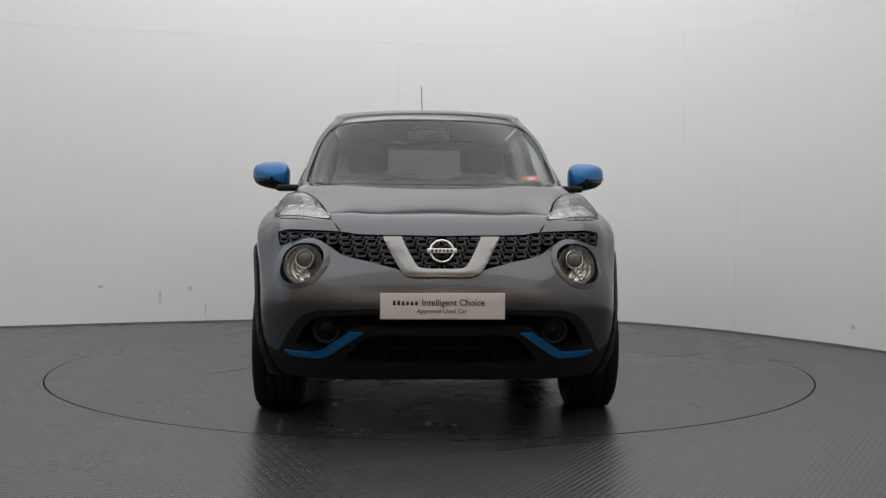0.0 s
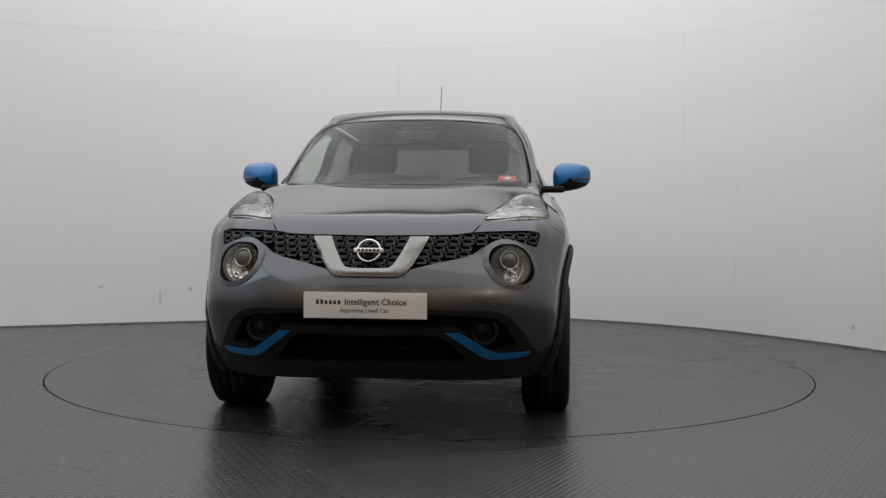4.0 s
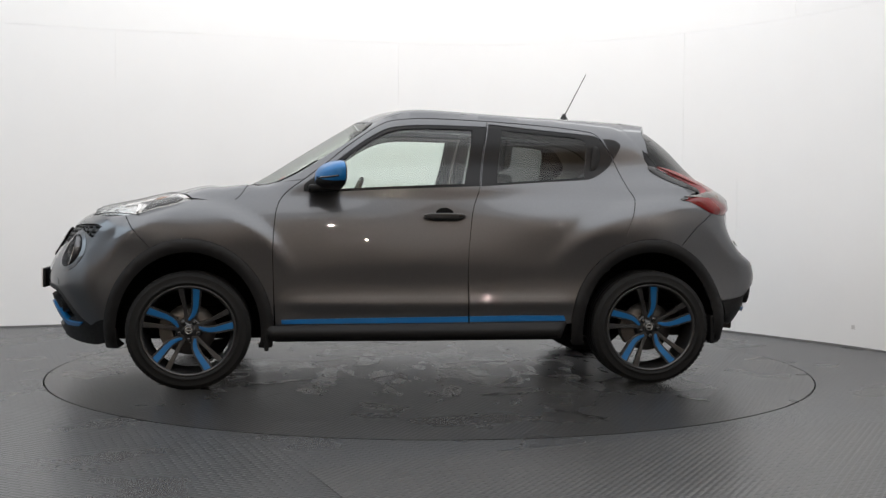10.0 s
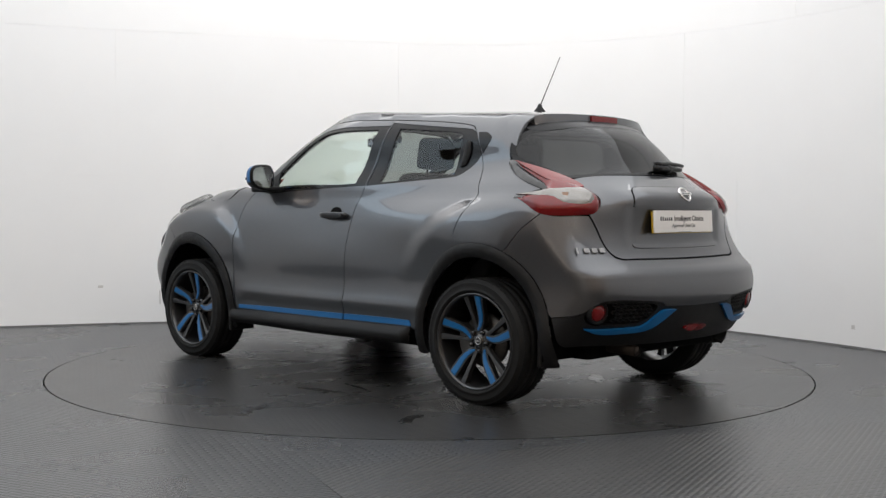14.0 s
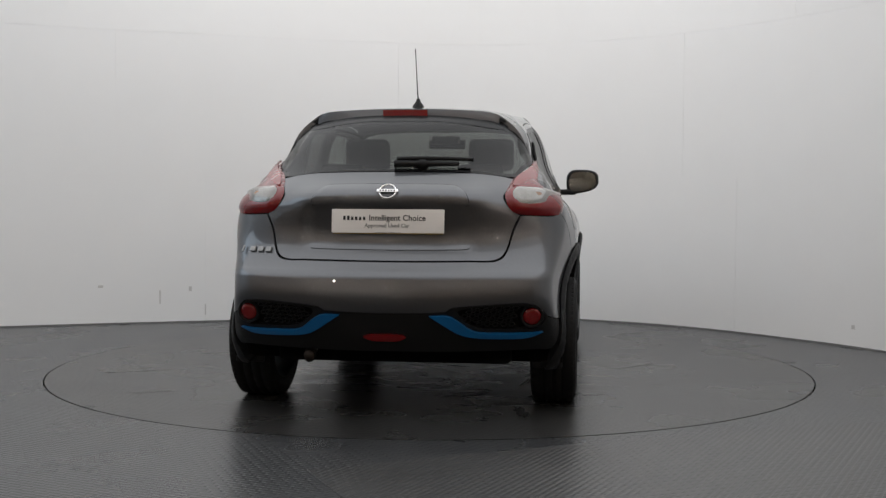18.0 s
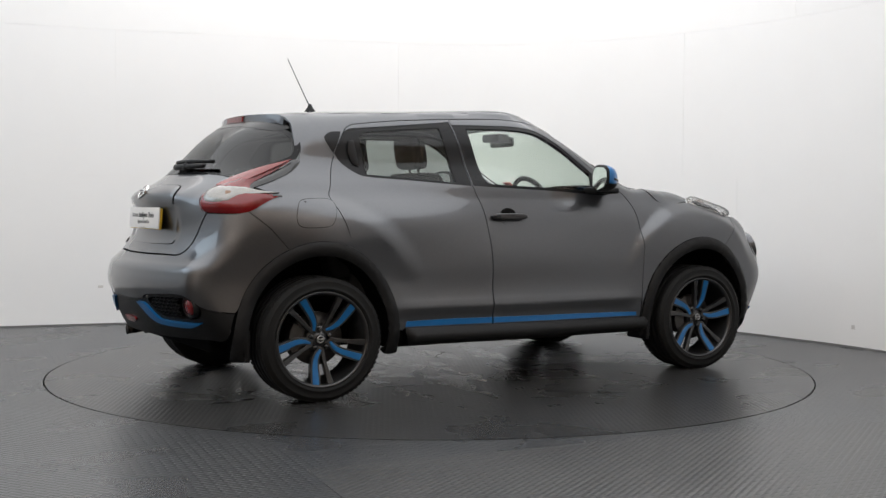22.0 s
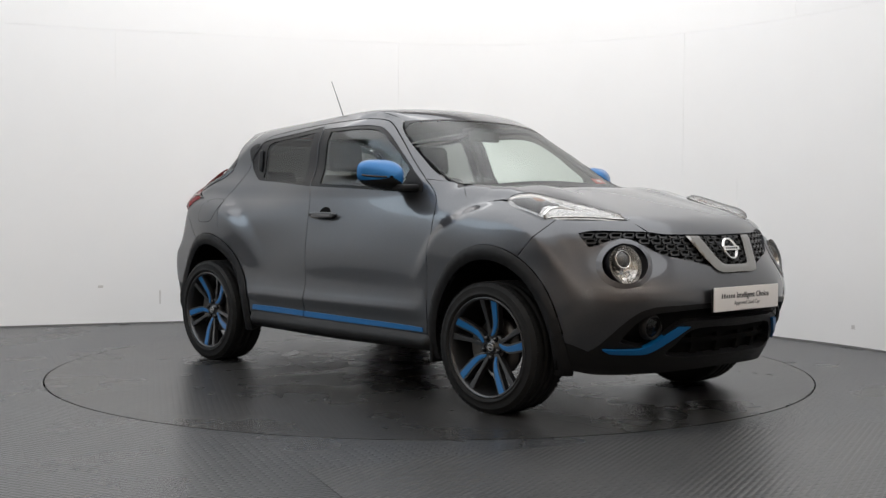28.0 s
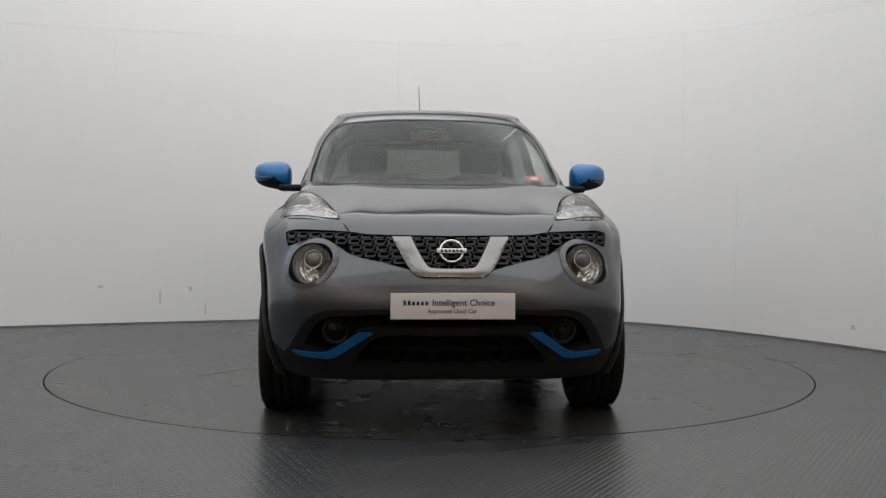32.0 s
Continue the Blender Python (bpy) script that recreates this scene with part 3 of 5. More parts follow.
for k in range(12):
    r, a, turn, w = 0.3 + 1.8 * rnd.random() ** 0.7, rnd.random() * 2 * math.pi, rnd.random() * 3.1, 0.03 + 0.16 * rnd.random()
    bm = bmesh.new()
    pts = [(r * math.cos(a) + w * t * math.cos(turn) + 0.02 * noise.noise((k, t * 2, 0)), r * math.sin(a) + w * t * math.sin(turn) + 0.02 * noise.noise((k, t * 2, 5)), 0.0016) for t in np.linspace(-1, 1, 9)]
    half = 0.0025 + 0.003 * rnd.random()
    for p0, p1 in zip(pts, pts[1:]):
        nx, ny = -(p1[1] - p0[1]), p1[0] - p0[0]
        ln = math.hypot(nx, ny)
        nx, ny = nx / ln * half, ny / ln * half
        bm.faces.new([bm.verts.new(q) for q in ((p0[0] - nx, p0[1] - ny, 0.0024), (p1[0] - nx, p1[1] - ny, 0.0024), (p1[0] + nx, p1[1] + ny, 0.0024), (p0[0] + nx, p0[1] + ny, 0.0024))])
    part("scratch", bm, CHALK, turntable, "pale dried scratch", smooth=False)


# ---- the car ----
car = thing("car", "grey metallic five-door crossover with blue mirrors and blue trim", "car")


def on_belt(x, y):
    """Belt chart point under a point of the top chart."""
    q = roofward(np.array([(x, y)]))[0]
    return belt_uv(*q)


def on_top(u, z):
    q = belt(np.array([(u, z)]))[0]
    return (q[0], q[1])


def arch(cx, a, b, z0, start, end, n=18, z=0.31):
    """Points on a wheel arch, from one angle to another."""
    return [(cx + a * math.cos(radians(t)), max(z0, z + b * math.sin(radians(t)))) for t in np.linspace(start, end, n)]


def arch_belt(cx, a, b, z0, start, end, n=18):
    """The same, turned from x to the belt chart where it runs round an end."""
    q = np.array(arch(cx, a, b, z0, start, end, n))
    y = np.full(n, 0.85)
    for _ in range(3):
        u = np.array([belt_uv(x, w, z)[0] for (x, z), w in zip(q, y)])
        y = belt(np.stack((u, q[:, 1]), 1))[:, 1]
    return [(belt_uv(x, w, z)[0], z) for (x, z), w in zip(q, y)]


AF, AR, SIDES = 1.265, -1.265, (1, -1)
OUT_A, OUT_B, IN_A, IN_B = 0.447, 0.495, 0.380, 0.424
C = 1  # marks a corner of an outline

# roof, glass and pillar lines seen from above
ROOF_EDGE = [(0.262, 0.498), (0.0, 0.522), (-0.35, 0.520), (-0.7, 0.505), (-1.0, 0.480), (-1.19, 0.455)]
SCREEN_EDGE = [(0.955, 0.590), (0.90, 0.645), (0.80, 0.662), (0.673, 0.655), (0.55, 0.635), (0.412, 0.605), (0.32, 0.568), (0.275, 0.530)]
COWL = [(0.975, 0.0), (0.965, 0.25), (0.945, 0.45)]

DOOR_FRONT_EDGE = [(0.807, 0.300, C), (0.818, 0.566), (0.821, 0.75), (0.814, 0.872), (0.802, 0.964), (0.775, 1.026), (0.720, 1.082), (0.657, 1.126)]
DOOR_TOP_EDGE = [(0.529, 1.222), (0.406, 1.322), (0.251, 1.427), (0.156, 1.465), (-0.035, 1.478)]
B_EDGE = [(-0.378, 1.466, C), (-0.345, 1.285), (-0.316, 1.095), (-0.277, 0.985), (-0.258, 0.877), (-0.240, 0.662), (-0.242, 0.300, C)]
REAR_TOP_EDGE = [(-0.711, 1.444), (-0.936, 1.419), (-0.998, 1.403), (-1.042, 1.357), (-1.103, 1.244), (-1.166, 1.084), (-1.190, 1.031), (-1.165, 0.95), (-1.138, 0.882)]
FRONT_GLASS = [(0.628, 1.060, C), (0.640, 1.100), (0.574, 1.152), (0.451, 1.248), (0.312, 1.351), (0.20, 1.412), (0.10, 1.432), (-0.035, 1.438), (-0.3705, 1.432, C),
               (-0.3385, 1.284), (-0.3105, 1.098, C), (0.244, 1.075), (0.523, 1.060)]
FRONT_PANE = [(0.612, 1.072, C), (0.56, 1.142), (0.445, 1.232), (0.308, 1.334), (0.195, 1.395), (0.10, 1.416), (-0.035, 1.422), (-0.288, 1.417, C), (-0.268, 1.284), (-0.228, 1.110, C), (0.244, 1.088), (0.523, 1.073)]
REAR_BLACK = [(-0.3855, 1.448, C), (-0.675, 1.419), (-0.99, 1.389), (-1.028, 1.370, C), (-1.062, 1.315), (-1.095, 1.255, C), (-1.069, 1.212), (-1.002, 1.163), (-0.937, 1.140), (-0.697, 1.124),
              (-0.3245, 1.097, C), (-0.3525, 1.285)]
REAR_GLASS = [(-0.456, 1.417, C), (-0.690, 1.397), (-0.90, 1.378), (-0.943, 1.352), (-0.945, 1.30), (-0.930, 1.150, C), (-0.697, 1.134), (-0.410, 1.112, C)]
LAMP_LOW = [(1.249, 1.014), (1.353, 0.985), (1.445, 0.966), (1.551, 0.938), (1.630, 0.928)]

rear_arch_door = arch(AR, OUT_A, OUT_B, 0.30, 3, 69, 14)
front_arch_fender = arch_belt(AF, OUT_A, OUT_B, 0.30, 177, 64, 22)
for s in SIDES:
    door = new("front_door")
    door.parent = car
    tagged(door, "grey front door with black window frame")
    patch("door_panel", DOOR_FRONT_EDGE + DOOR_TOP_EDGE + B_EDGE, PAINT, door, side=s, gap=0.0022, holes=[FRONT_GLASS], step=0.025)
    patch("window_frame", FRONT_GLASS, BAND, door, side=s, lift=-0.003, gap=-0.001, depth=0.02, step=0.02,
          holes=[FRONT_PANE], label="gloss black window surround")
    patch("window_pane", FRONT_PANE, CLEAR, door, side=s, lift=-0.008, depth=0, step=0.05, gap=-0.002, label="clear greenish side window").visible_shadow = False
    patch("blue_strip", [(0.775, 0.346, C), (0.775, 0.368, C), (0.39, 0.375), (-0.238, 0.382, C), (-0.238, 0.351, C), (0.39, 0.347)], BLUE, door, side=s, lift=0.005, step=0.03, label="blue sill strip")
    rear = new("rear_door")
    rear.parent = car
    tagged(rear, "grey rear door with hidden handle in the black frame")
    patch("door_panel", [(-0.246, 0.300, C)] + [q for q in reversed(B_EDGE[1:-1])] + [(-0.378, 1.466, C)] + REAR_TOP_EDGE
          + [(x, z) for x, z in reversed(rear_arch_door)][:1] + [(x, z) for x, z in reversed(rear_arch_door)][1:-1] + [(*rear_arch_door[0], C)],
          PAINT, rear, side=s, gap=0.0022, holes=[REAR_BLACK], step=0.025)
    patch("window_frame", REAR_BLACK, BAND, rear, side=s, lift=-0.003, gap=-0.001, depth=0.02, step=0.025, holes=[REAR_GLASS], label="gloss black window surround")
    patch("window_pane", REAR_GLASS, TINTED, rear, side=s, lift=-0.006, depth=0, step=0.05, gap=-0.002, label="dark privacy glass").visible_shadow = False
    patch("blue_strip", [(-0.247, 0.352, C), (-0.247, 0.382, C), (-0.5, 0.385), (-0.775, 0.383, C), (-0.785, 0.354, C), (-0.5, 0.353)], BLUE, rear, side=s, lift=0.005, step=0.03, label="blue sill strip")
    # fender
    patch("fender", [(0.812, 0.300, C)] + DOOR_FRONT_EDGE[1:-1] + [(0.657, 1.126, C)] + [(*on_belt(0.80, 0.655), C), (0.926, 1.085), (0.987, 1.034), (1.047, 1.013), (1.14, 1.010)]
          + LAMP_LOW[:-1] + [(1.612, 0.929, C), (1.533, 0.85, C)] + [(x, z) if i else (x, z, C) for i, (x, z) in enumerate(reversed(front_arch_fender))],
          PAINT, car, side=s, gap=0.002, step=0.022)
    # roof rail, A pillar and rear quarter in one piece
    top_line = [on_belt(*q) for q in SCREEN_EDGE[2:]] + [on_belt(*q) for q in ROOF_EDGE]
    rear_fender = arch_belt(AR, OUT_A, OUT_B, 0.30, 69, 113, 10)
    patch("side_frame", [(0.657, 1.126, C)] + [(0.80, top_line[0][1], C)] + top_line[1:] + [on_belt(-1.235, 0.528), on_belt(-1.280, 0.552), (-1.304, 1.322), (-1.312, 1.26), (-1.336, 1.207, C), (-1.400, 1.166), (-1.517, 1.109), (-1.585, 1.072, C),
          (-1.461, 1.033, C), (-1.515, 1.014), (-1.583, 0.979), (-1.606, 0.957, C), (-1.510, 0.875, C)] + [(*q, C) if i == 0 else q for i, q in enumerate(reversed(rear_fender))]
          + [(-1.138, 0.882), (-1.165, 0.95), (-1.190, 1.031), (-1.166, 1.084), (-1.103, 1.244), (-1.042, 1.357), (-0.998, 1.403), (-0.936, 1.419), (-0.711, 1.444), (-0.378, 1.466), (-0.035, 1.478),
             (0.156, 1.465), (0.251, 1.427), (0.406, 1.322), (0.529, 1.222)], PAINT, car, side=s, gap=0.002, step=0.022, label="grey roof rail and rear quarter")
    patch("quarter_trim", [(-1.048, 1.372, C), (-1.108, 1.368), (-1.148, 1.341), (-1.137, 1.309), (-1.105, 1.256, C), (-1.072, 1.318)], BAND, car, side=s, lift=0.002, step=0.02, label="black quarter trim")
    # black sill and arch trims
    patch("sill", [(0.86, 0.338, C), (0.0, 0.344), (-0.79, 0.348, C), (-0.76, 0.258, C), (0.0, 0.252), (0.86, 0.256, C)], BLACK, car, side=s, lift=0.012, dome=0.036, reach=0.045, depth=0.06, step=0.02)
    for cx, name in ((AF, "front_arch_trim"), (AR, "rear_arch_trim")):
        patch(name, arch_belt(cx, OUT_A, OUT_B, 0.22, -12, 192, 44) + [(q[0], q[1]) for q in reversed(arch_belt(cx, IN_A, IN_B, 0.22, -14, 194, 44))],
              BLACK, car, side=s, lift=0.006, dome=0.012, reach=0.022, depth=0.05, step=0.02, label="matt black wheel arch trim")

    # painted channels under the joints of roof, pillar and bonnet corner
    patch("roof_channel", [(x, s * (y - 0.030)) for x, y in ROOF_EDGE] + [(x, s * (y + 0.028)) for x, y in reversed(ROOF_EDGE)], PAINT, car, chart=roofward, lift=-0.004, depth=0, step=0.03)
    patch("cowl_corner", [(0.84, s * 0.665), (0.93, s * 0.64), (1.00, s * 0.66), (1.06, s * 0.73), (1.02, s * 0.765), (0.90, s * 0.75)], PAINT, car, chart=roofward, lift=-0.004, depth=0, step=0.02)
    patch("spoiler_base", [(-1.13, s * 0.40), (-1.13, s * 0.49), (-1.20, s * 0.545), (-1.27, s * 0.56), (-1.30, s * 0.50), (-1.28, s * 0.40)], PAINT, car, chart=roofward, lift=-0.004, depth=0, step=0.02)
    patch("spoiler_root", [(-1.10, 1.40), (-1.13, 1.452), (-1.22, 1.448), (-1.295, 1.415), (-1.312, 1.30), (-1.28, 1.26), (-1.20, 1.33)], PAINT, car, side=s, lift=-0.006, depth=0, step=0.02)
    patch("pillar_trim", [(0.85, 1.02, C), (0.80, 1.10), (0.50, 1.27), (0.27, 1.43), (0.0, 1.455), (-0.7, 1.43), (-1.1, 1.39), (-1.26, 1.28), (-1.32, 1.17), (-1.36, 1.04, C)], LINING, car, side=s, lift=-0.036, depth=0, step=0.05, holes=[FRONT_GLASS, REAR_BLACK], label="grey pillar trim")

# bonnet, roof, windscreen
bonnet_half = [(1.978, 0.0), (1.964, 0.195), (1.932, 0.346), (1.895, 0.436, C), (1.793, 0.492), (1.683, 0.512), (1.45, 0.565), (1.32, 0.630), (1.255, 0.715, C),
               (1.14, 0.745), (1.047, 0.742), (0.99, 0.715), (0.955, 0.655, C), (0.985, 0.56), (1.0, 0.42), (1.015, 0.2), (1.02, 0.0)]


def mirrored(half):
    return list(half) + [(q[0], -q[1], *q[2:]) for q in reversed(half) if abs(q[1]) > 1e-6]


patch("bonnet", mirrored(bonnet_half), PAINT, car, chart=roofward, gap=0.002, step=0.025)
patch("cowl", mirrored([(1.025, 0.0), (1.005, 0.42), (0.985, 0.575), (0.95, 0.64), (0.93, 0.45), (0.95, 0.2), (0.955, 0.0)]), BLACK, car, chart=roofward, lift=-0.02, step=0.03, depth=0.03)
screen = mirrored([(0.352, 0.0), (0.322, 0.298), (0.284, 0.470)] + [(x, y - 0.012) for x, y in reversed(SCREEN_EDGE)] + [(0.962, 0.50), (0.985, 0.25), (0.99, 0.0)])
screen_inner = mirrored([(0.364, 0.0), (0.334, 0.298), (0.303, 0.47), (0.330, 0.563), (0.47, 0.608), (0.673, 0.640), (0.86, 0.638), (0.905, 0.585), (0.915, 0.40), (0.93, 0.0)])
patch("windscreen_band", screen, BAND, car, chart=roofward, lift=0.001, holes=[screen_inner], step=0.03, label="black band round the windscreen")
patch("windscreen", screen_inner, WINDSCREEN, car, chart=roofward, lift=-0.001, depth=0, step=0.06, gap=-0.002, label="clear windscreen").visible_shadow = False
patch("roof", mirrored([(0.345, 0.0), (0.315, 0.298), (0.272, 0.506, C)] + [(x, y + 0.014) for x, y in ROOF_EDGE[1:-1]] + [(-1.185, 0.462, C), (-1.205, 0.25), (-1.21, 0.0)]), PAINT, car, chart=roofward, lift=-0.002, step=0.03)
# roof spoiler: a wing behind the roof's edge, its sides drawn down along the rear window
spoiler = new("spoiler")
spoiler.parent = car


def half_width(x, z):
    return float(((STATIONS(np.array([x])) @ HALF.T) * LEVELS(np.array([z]))).sum())


def blade_row(y):
    """Section of the wing over the window: upper skin from the roof's edge back, lip, underside."""
    k = abs(y) / 0.515
    x0, x1 = -1.212 + 0.025 * k ** 3, -1.400 + 0.112 * k ** 2.2
    z0 = roofward(np.array([(x0, abs(y))]))[0][2]
    z1 = z0 - 0.11 * (x0 - x1)
    return [(x0 + (x1 - x0) * t, y, z0 + (z1 - z0) * t + 0.001) for t in (0, 0.3, 0.6, 0.85, 1.0)] + [(x1 - 0.003, y, z1 - 0.010), (x1 - 0.010, y, z1 - 0.044), (x1 + 0.05, y, z1 - 0.046)]


def cheek_row(xf, xt, z, s):
    """Section of the cheek beside the window, drawn down to the lamp's tip."""
    a = cast(np.array([(xf, 0.0, z + 0.012)]), np.array([(0.0, 1.0, 0.0)]), 1.0)[0][1] - 0.001
    b = a + half_width(xt, z) - half_width(xf, z) - 0.004
    return [(xf + (xt - xf) * t, s * (a + (b - a) * t), z + 0.012 * (1 - t)) for t in (0, 0.3, 0.6, 0.85, 1.0)] + [(xt - 0.001, s * (b - 0.012), z), (xt + 0.008, s * (b - 0.044), z - 0.004), (xt + 0.03, s * (b - 0.045), z)]


rows = [cheek_row(*q, -1) for q in ((-1.305, -1.317, 1.250), (-1.285, -1.315, 1.272), (-1.255, -1.311, 1.310), (-1.225, -1.307, 1.350), (-1.20, -1.302, 1.385), (-1.185, -1.296, 1.412))]
rows += [blade_row(y) for y in np.linspace(-0.465, 0.465, 33)] + [[(x, -y, z) for x, y, z in r] for r in reversed(rows)]
bm = bmesh.new()
loft = [[bm.verts.new(q) for q in r] for r in rows]
for a, b in zip(loft, loft[1:]):
    for i in range(len(a) - 1):
        bm.faces.new((a[i], a[i + 1], b[i + 1], b[i]))
sharp(part("blade", bm, PAINT, spoiler).data, 30)
patch("rear_header", mirrored([(-1.36, 0.0), (-1.34, 0.30), (-1.29, 0.50), (-1.36, 0.47), (-1.43, 0.30), (-1.47, 0.0)]), BAND, car, chart=roofward, lift=0.001, depth=0.004, step=0.03)

# front bumper
bumper_half = [(NOSE_A, 0.683), (2.433, 0.684, C), (2.384, 0.712), (2.247, 0.745), (2.101, 0.774), (2.016, 0.815), (1.928, 0.846), (1.869, 0.838), (1.795, 0.812), (1.772, 0.808, C), (1.726, 0.866, C),
               (1.783, 0.877), (1.912, 0.876), (2.048, 0.872, C), (1.965, 0.925, C), (1.842, 0.925), (1.66, 0.926), (1.612, 0.929, C), (1.533, 0.85, C)]
bumper_half += [(q[0], q[1]) if i else (*q, C) for i, q in enumerate(arch_belt(AF, OUT_A, OUT_B, 0.30, 64, 12, 16))]
bumper_half += [(1.672, 0.375, C), (1.715, 0.362), (1.775, 0.335, C), (1.824, 0.369), (1.95, 0.493), (2.039, 0.535), (2.17, 0.543), (2.291, 0.548), (NOSE_A, 0.557)]
LAMP_HOLE = [(1.925 + 0.100 * math.cos(t), 0.732 + 0.089 * math.sin(t)) for t in np.linspace(0, 2 * math.pi, 24, endpoint=False)]
both_lamps = [LAMP_HOLE, [(2 * NOSE_A - u, z) for u, z in reversed(LAMP_HOLE)]]
bumper = new("front_bumper")
bumper.parent = car
patch("bumper_skin", whole(bumper_half, NOSE_A), PAINT, bumper, gap=0.002, step=0.022, holes=both_lamps, depth=0.02)
lower_half = [(NOSE_A, 0.560), (2.291, 0.551), (2.17, 0.546), (2.039, 0.538), (1.95, 0.497), (1.824, 0.372), (1.775, 0.337), (1.715, 0.365), (1.665, 0.375, C), (1.70, 0.244, C), (1.80, 0.225), (1.99, 0.225), (NOSE_A, 0.245)]
LOW_HOLE = whole([(NOSE_A, 0.535), (2.29, 0.527), (2.15, 0.518), (2.035, 0.505), (1.97, 0.465), (1.90, 0.380, C), (2.01, 0.355), (2.09, 0.40), (2.18, 0.462), (2.30, 0.470), (NOSE_A, 0.472)], NOSE_A)
MOUTH = whole([(NOSE_A, 0.435), (2.26, 0.432), (2.16, 0.36), (2.12, 0.315), (2.25, 0.300), (NOSE_A, 0.305)], NOSE_A)
patch("lower_bumper", whole(lower_half, NOSE_A), BLACK, bumper, lift=0.0, step=0.025, depth=0.05, holes=[LOW_HOLE, MOUTH], label="black lower bumper")
# near-black sheet behind the openings, painting in their shade
patch("bumper_shade_sheet", whole([(NOSE_A, 0.56), (2.0, 0.54), (1.85, 0.37), (1.95, 0.28), (NOSE_A, 0.28)], NOSE_A), DARK, bumper, lift=-0.06, step=0.05, depth=0)

# tail: tailgate, window, bumper
gate = new("tailgate")
gate.parent = car
tagged(gate, "grey tailgate with plate recess")
patch("tailgate_skin", whole([(TAIL_A, 0.733), (-2.067, 0.736), (-1.956, 0.740), (-1.895, 0.787), (-1.845, 0.891), (-1.815, 0.946, C), (-1.845, 0.965), (-1.868, 0.991), (-1.865, 1.036), (-1.717, 1.117, C),
                                (-1.80, 1.133), (-1.95, 1.143), (TAIL_A, 1.147)], TAIL_A), PAINT, gate, gap=0.002, step=0.025)
rear_half = [(TAIL_A, 1.149), (-1.95, 1.145), (-1.694, 1.127), (-1.585, 1.165), (-1.44, 1.198), (-1.350, 1.215, C), (-1.314, 1.26), (-1.310, 1.32), (-1.36, 1.365), (-1.453, 1.388), (-1.653, 1.405), (TAIL_A, 1.418)]
rear_inner = [(TAIL_A, 1.160), (-1.95, 1.156), (-1.70, 1.142), (-1.585, 1.180), (-1.45, 1.213), (-1.372, 1.245), (-1.352, 1.30), (-1.40, 1.352), (-1.48, 1.372), (-1.65, 1.388), (TAIL_A, 1.40)]
patch("rear_window_band", whole(rear_half, TAIL_A), BAND, gate, step=0.03, holes=[whole(rear_inner, TAIL_A)], label="black band round the rear window")
patch("rear_window", whole(rear_inner, TAIL_A), REAR_TINT, gate, depth=0, step=0.05, gap=-0.002, label="dark tinted rear window").visible_shadow = False
rear_bumper = new("rear_bumper")
rear_bumper.parent = car
rb_half = [(TAIL_A, 0.729), (-2.067, 0.732), (-1.95, 0.737), (-1.890, 0.787), (-1.840, 0.891), (-1.811, 0.944, C), (-1.66, 0.942), (-1.606, 0.957, C), (-1.510, 0.875, C)]
rb_half += [(q[0], q[1]) if i else (*q, C) for i, q in enumerate(arch_belt(AR, OUT_A, OUT_B, 0.30, 113, 160, 14))]
rb_half += [(-1.655, 0.460, C), (-1.728, 0.471), (-1.779, 0.486), (-1.837, 0.531), (-1.881, 0.546), (-1.987, 0.543), (-2.167, 0.525), (-2.19, 0.507), (TAIL_A, 0.499)]
patch("bumper_skin", whole(rb_half, TAIL_A), PAINT, rear_bumper, gap=0.002, step=0.022, depth=0.02)
VENT = [(-1.795, 0.490), (-1.837, 0.520), (-1.881, 0.532), (-1.987, 0.530), (-2.135, 0.513), (-2.095, 0.455), (-2.03, 0.430), (-1.93, 0.424), (-1.82, 0.427), (-1.788, 0.455)]
patch("lower_bumper", whole([(TAIL_A, 0.497), (-2.19, 0.505), (-2.167, 0.522), (-1.987, 0.540), (-1.881, 0.543), (-1.837, 0.528), (-1.779, 0.484), (-1.728, 0.469), (-1.655, 0.458, C), (-1.69, 0.33), (-1.774, 0.322), (-2.148, 0.317), (TAIL_A, 0.317)], TAIL_A),
      BLACK, rear_bumper, lift=-0.004, step=0.025, depth=0.06, holes=[VENT, [(2 * TAIL_A - u, z) for u, z in reversed(VENT)]], label="black lower rear bumper")

HANDLE_LINE = whole([(TAIL_A, 1.084), (-2.16, 1.082), (-2.09, 1.076), (-2.068, 1.055), (-2.055, 0.992, C), (-2.20, 0.990), (TAIL_A, 0.990)], TAIL_A)
patch("handle_gap", HANDLE_LINE, DARK, gate, lift=0.002, depth=0.004, gap=-0.004, step=0.02)
patch("gate_handle", HANDLE_LINE, PAINT, gate, lift=0.005, depth=0.012, dome=0.004, reach=0.02, step=0.02, label="raised handle panel above the plate")

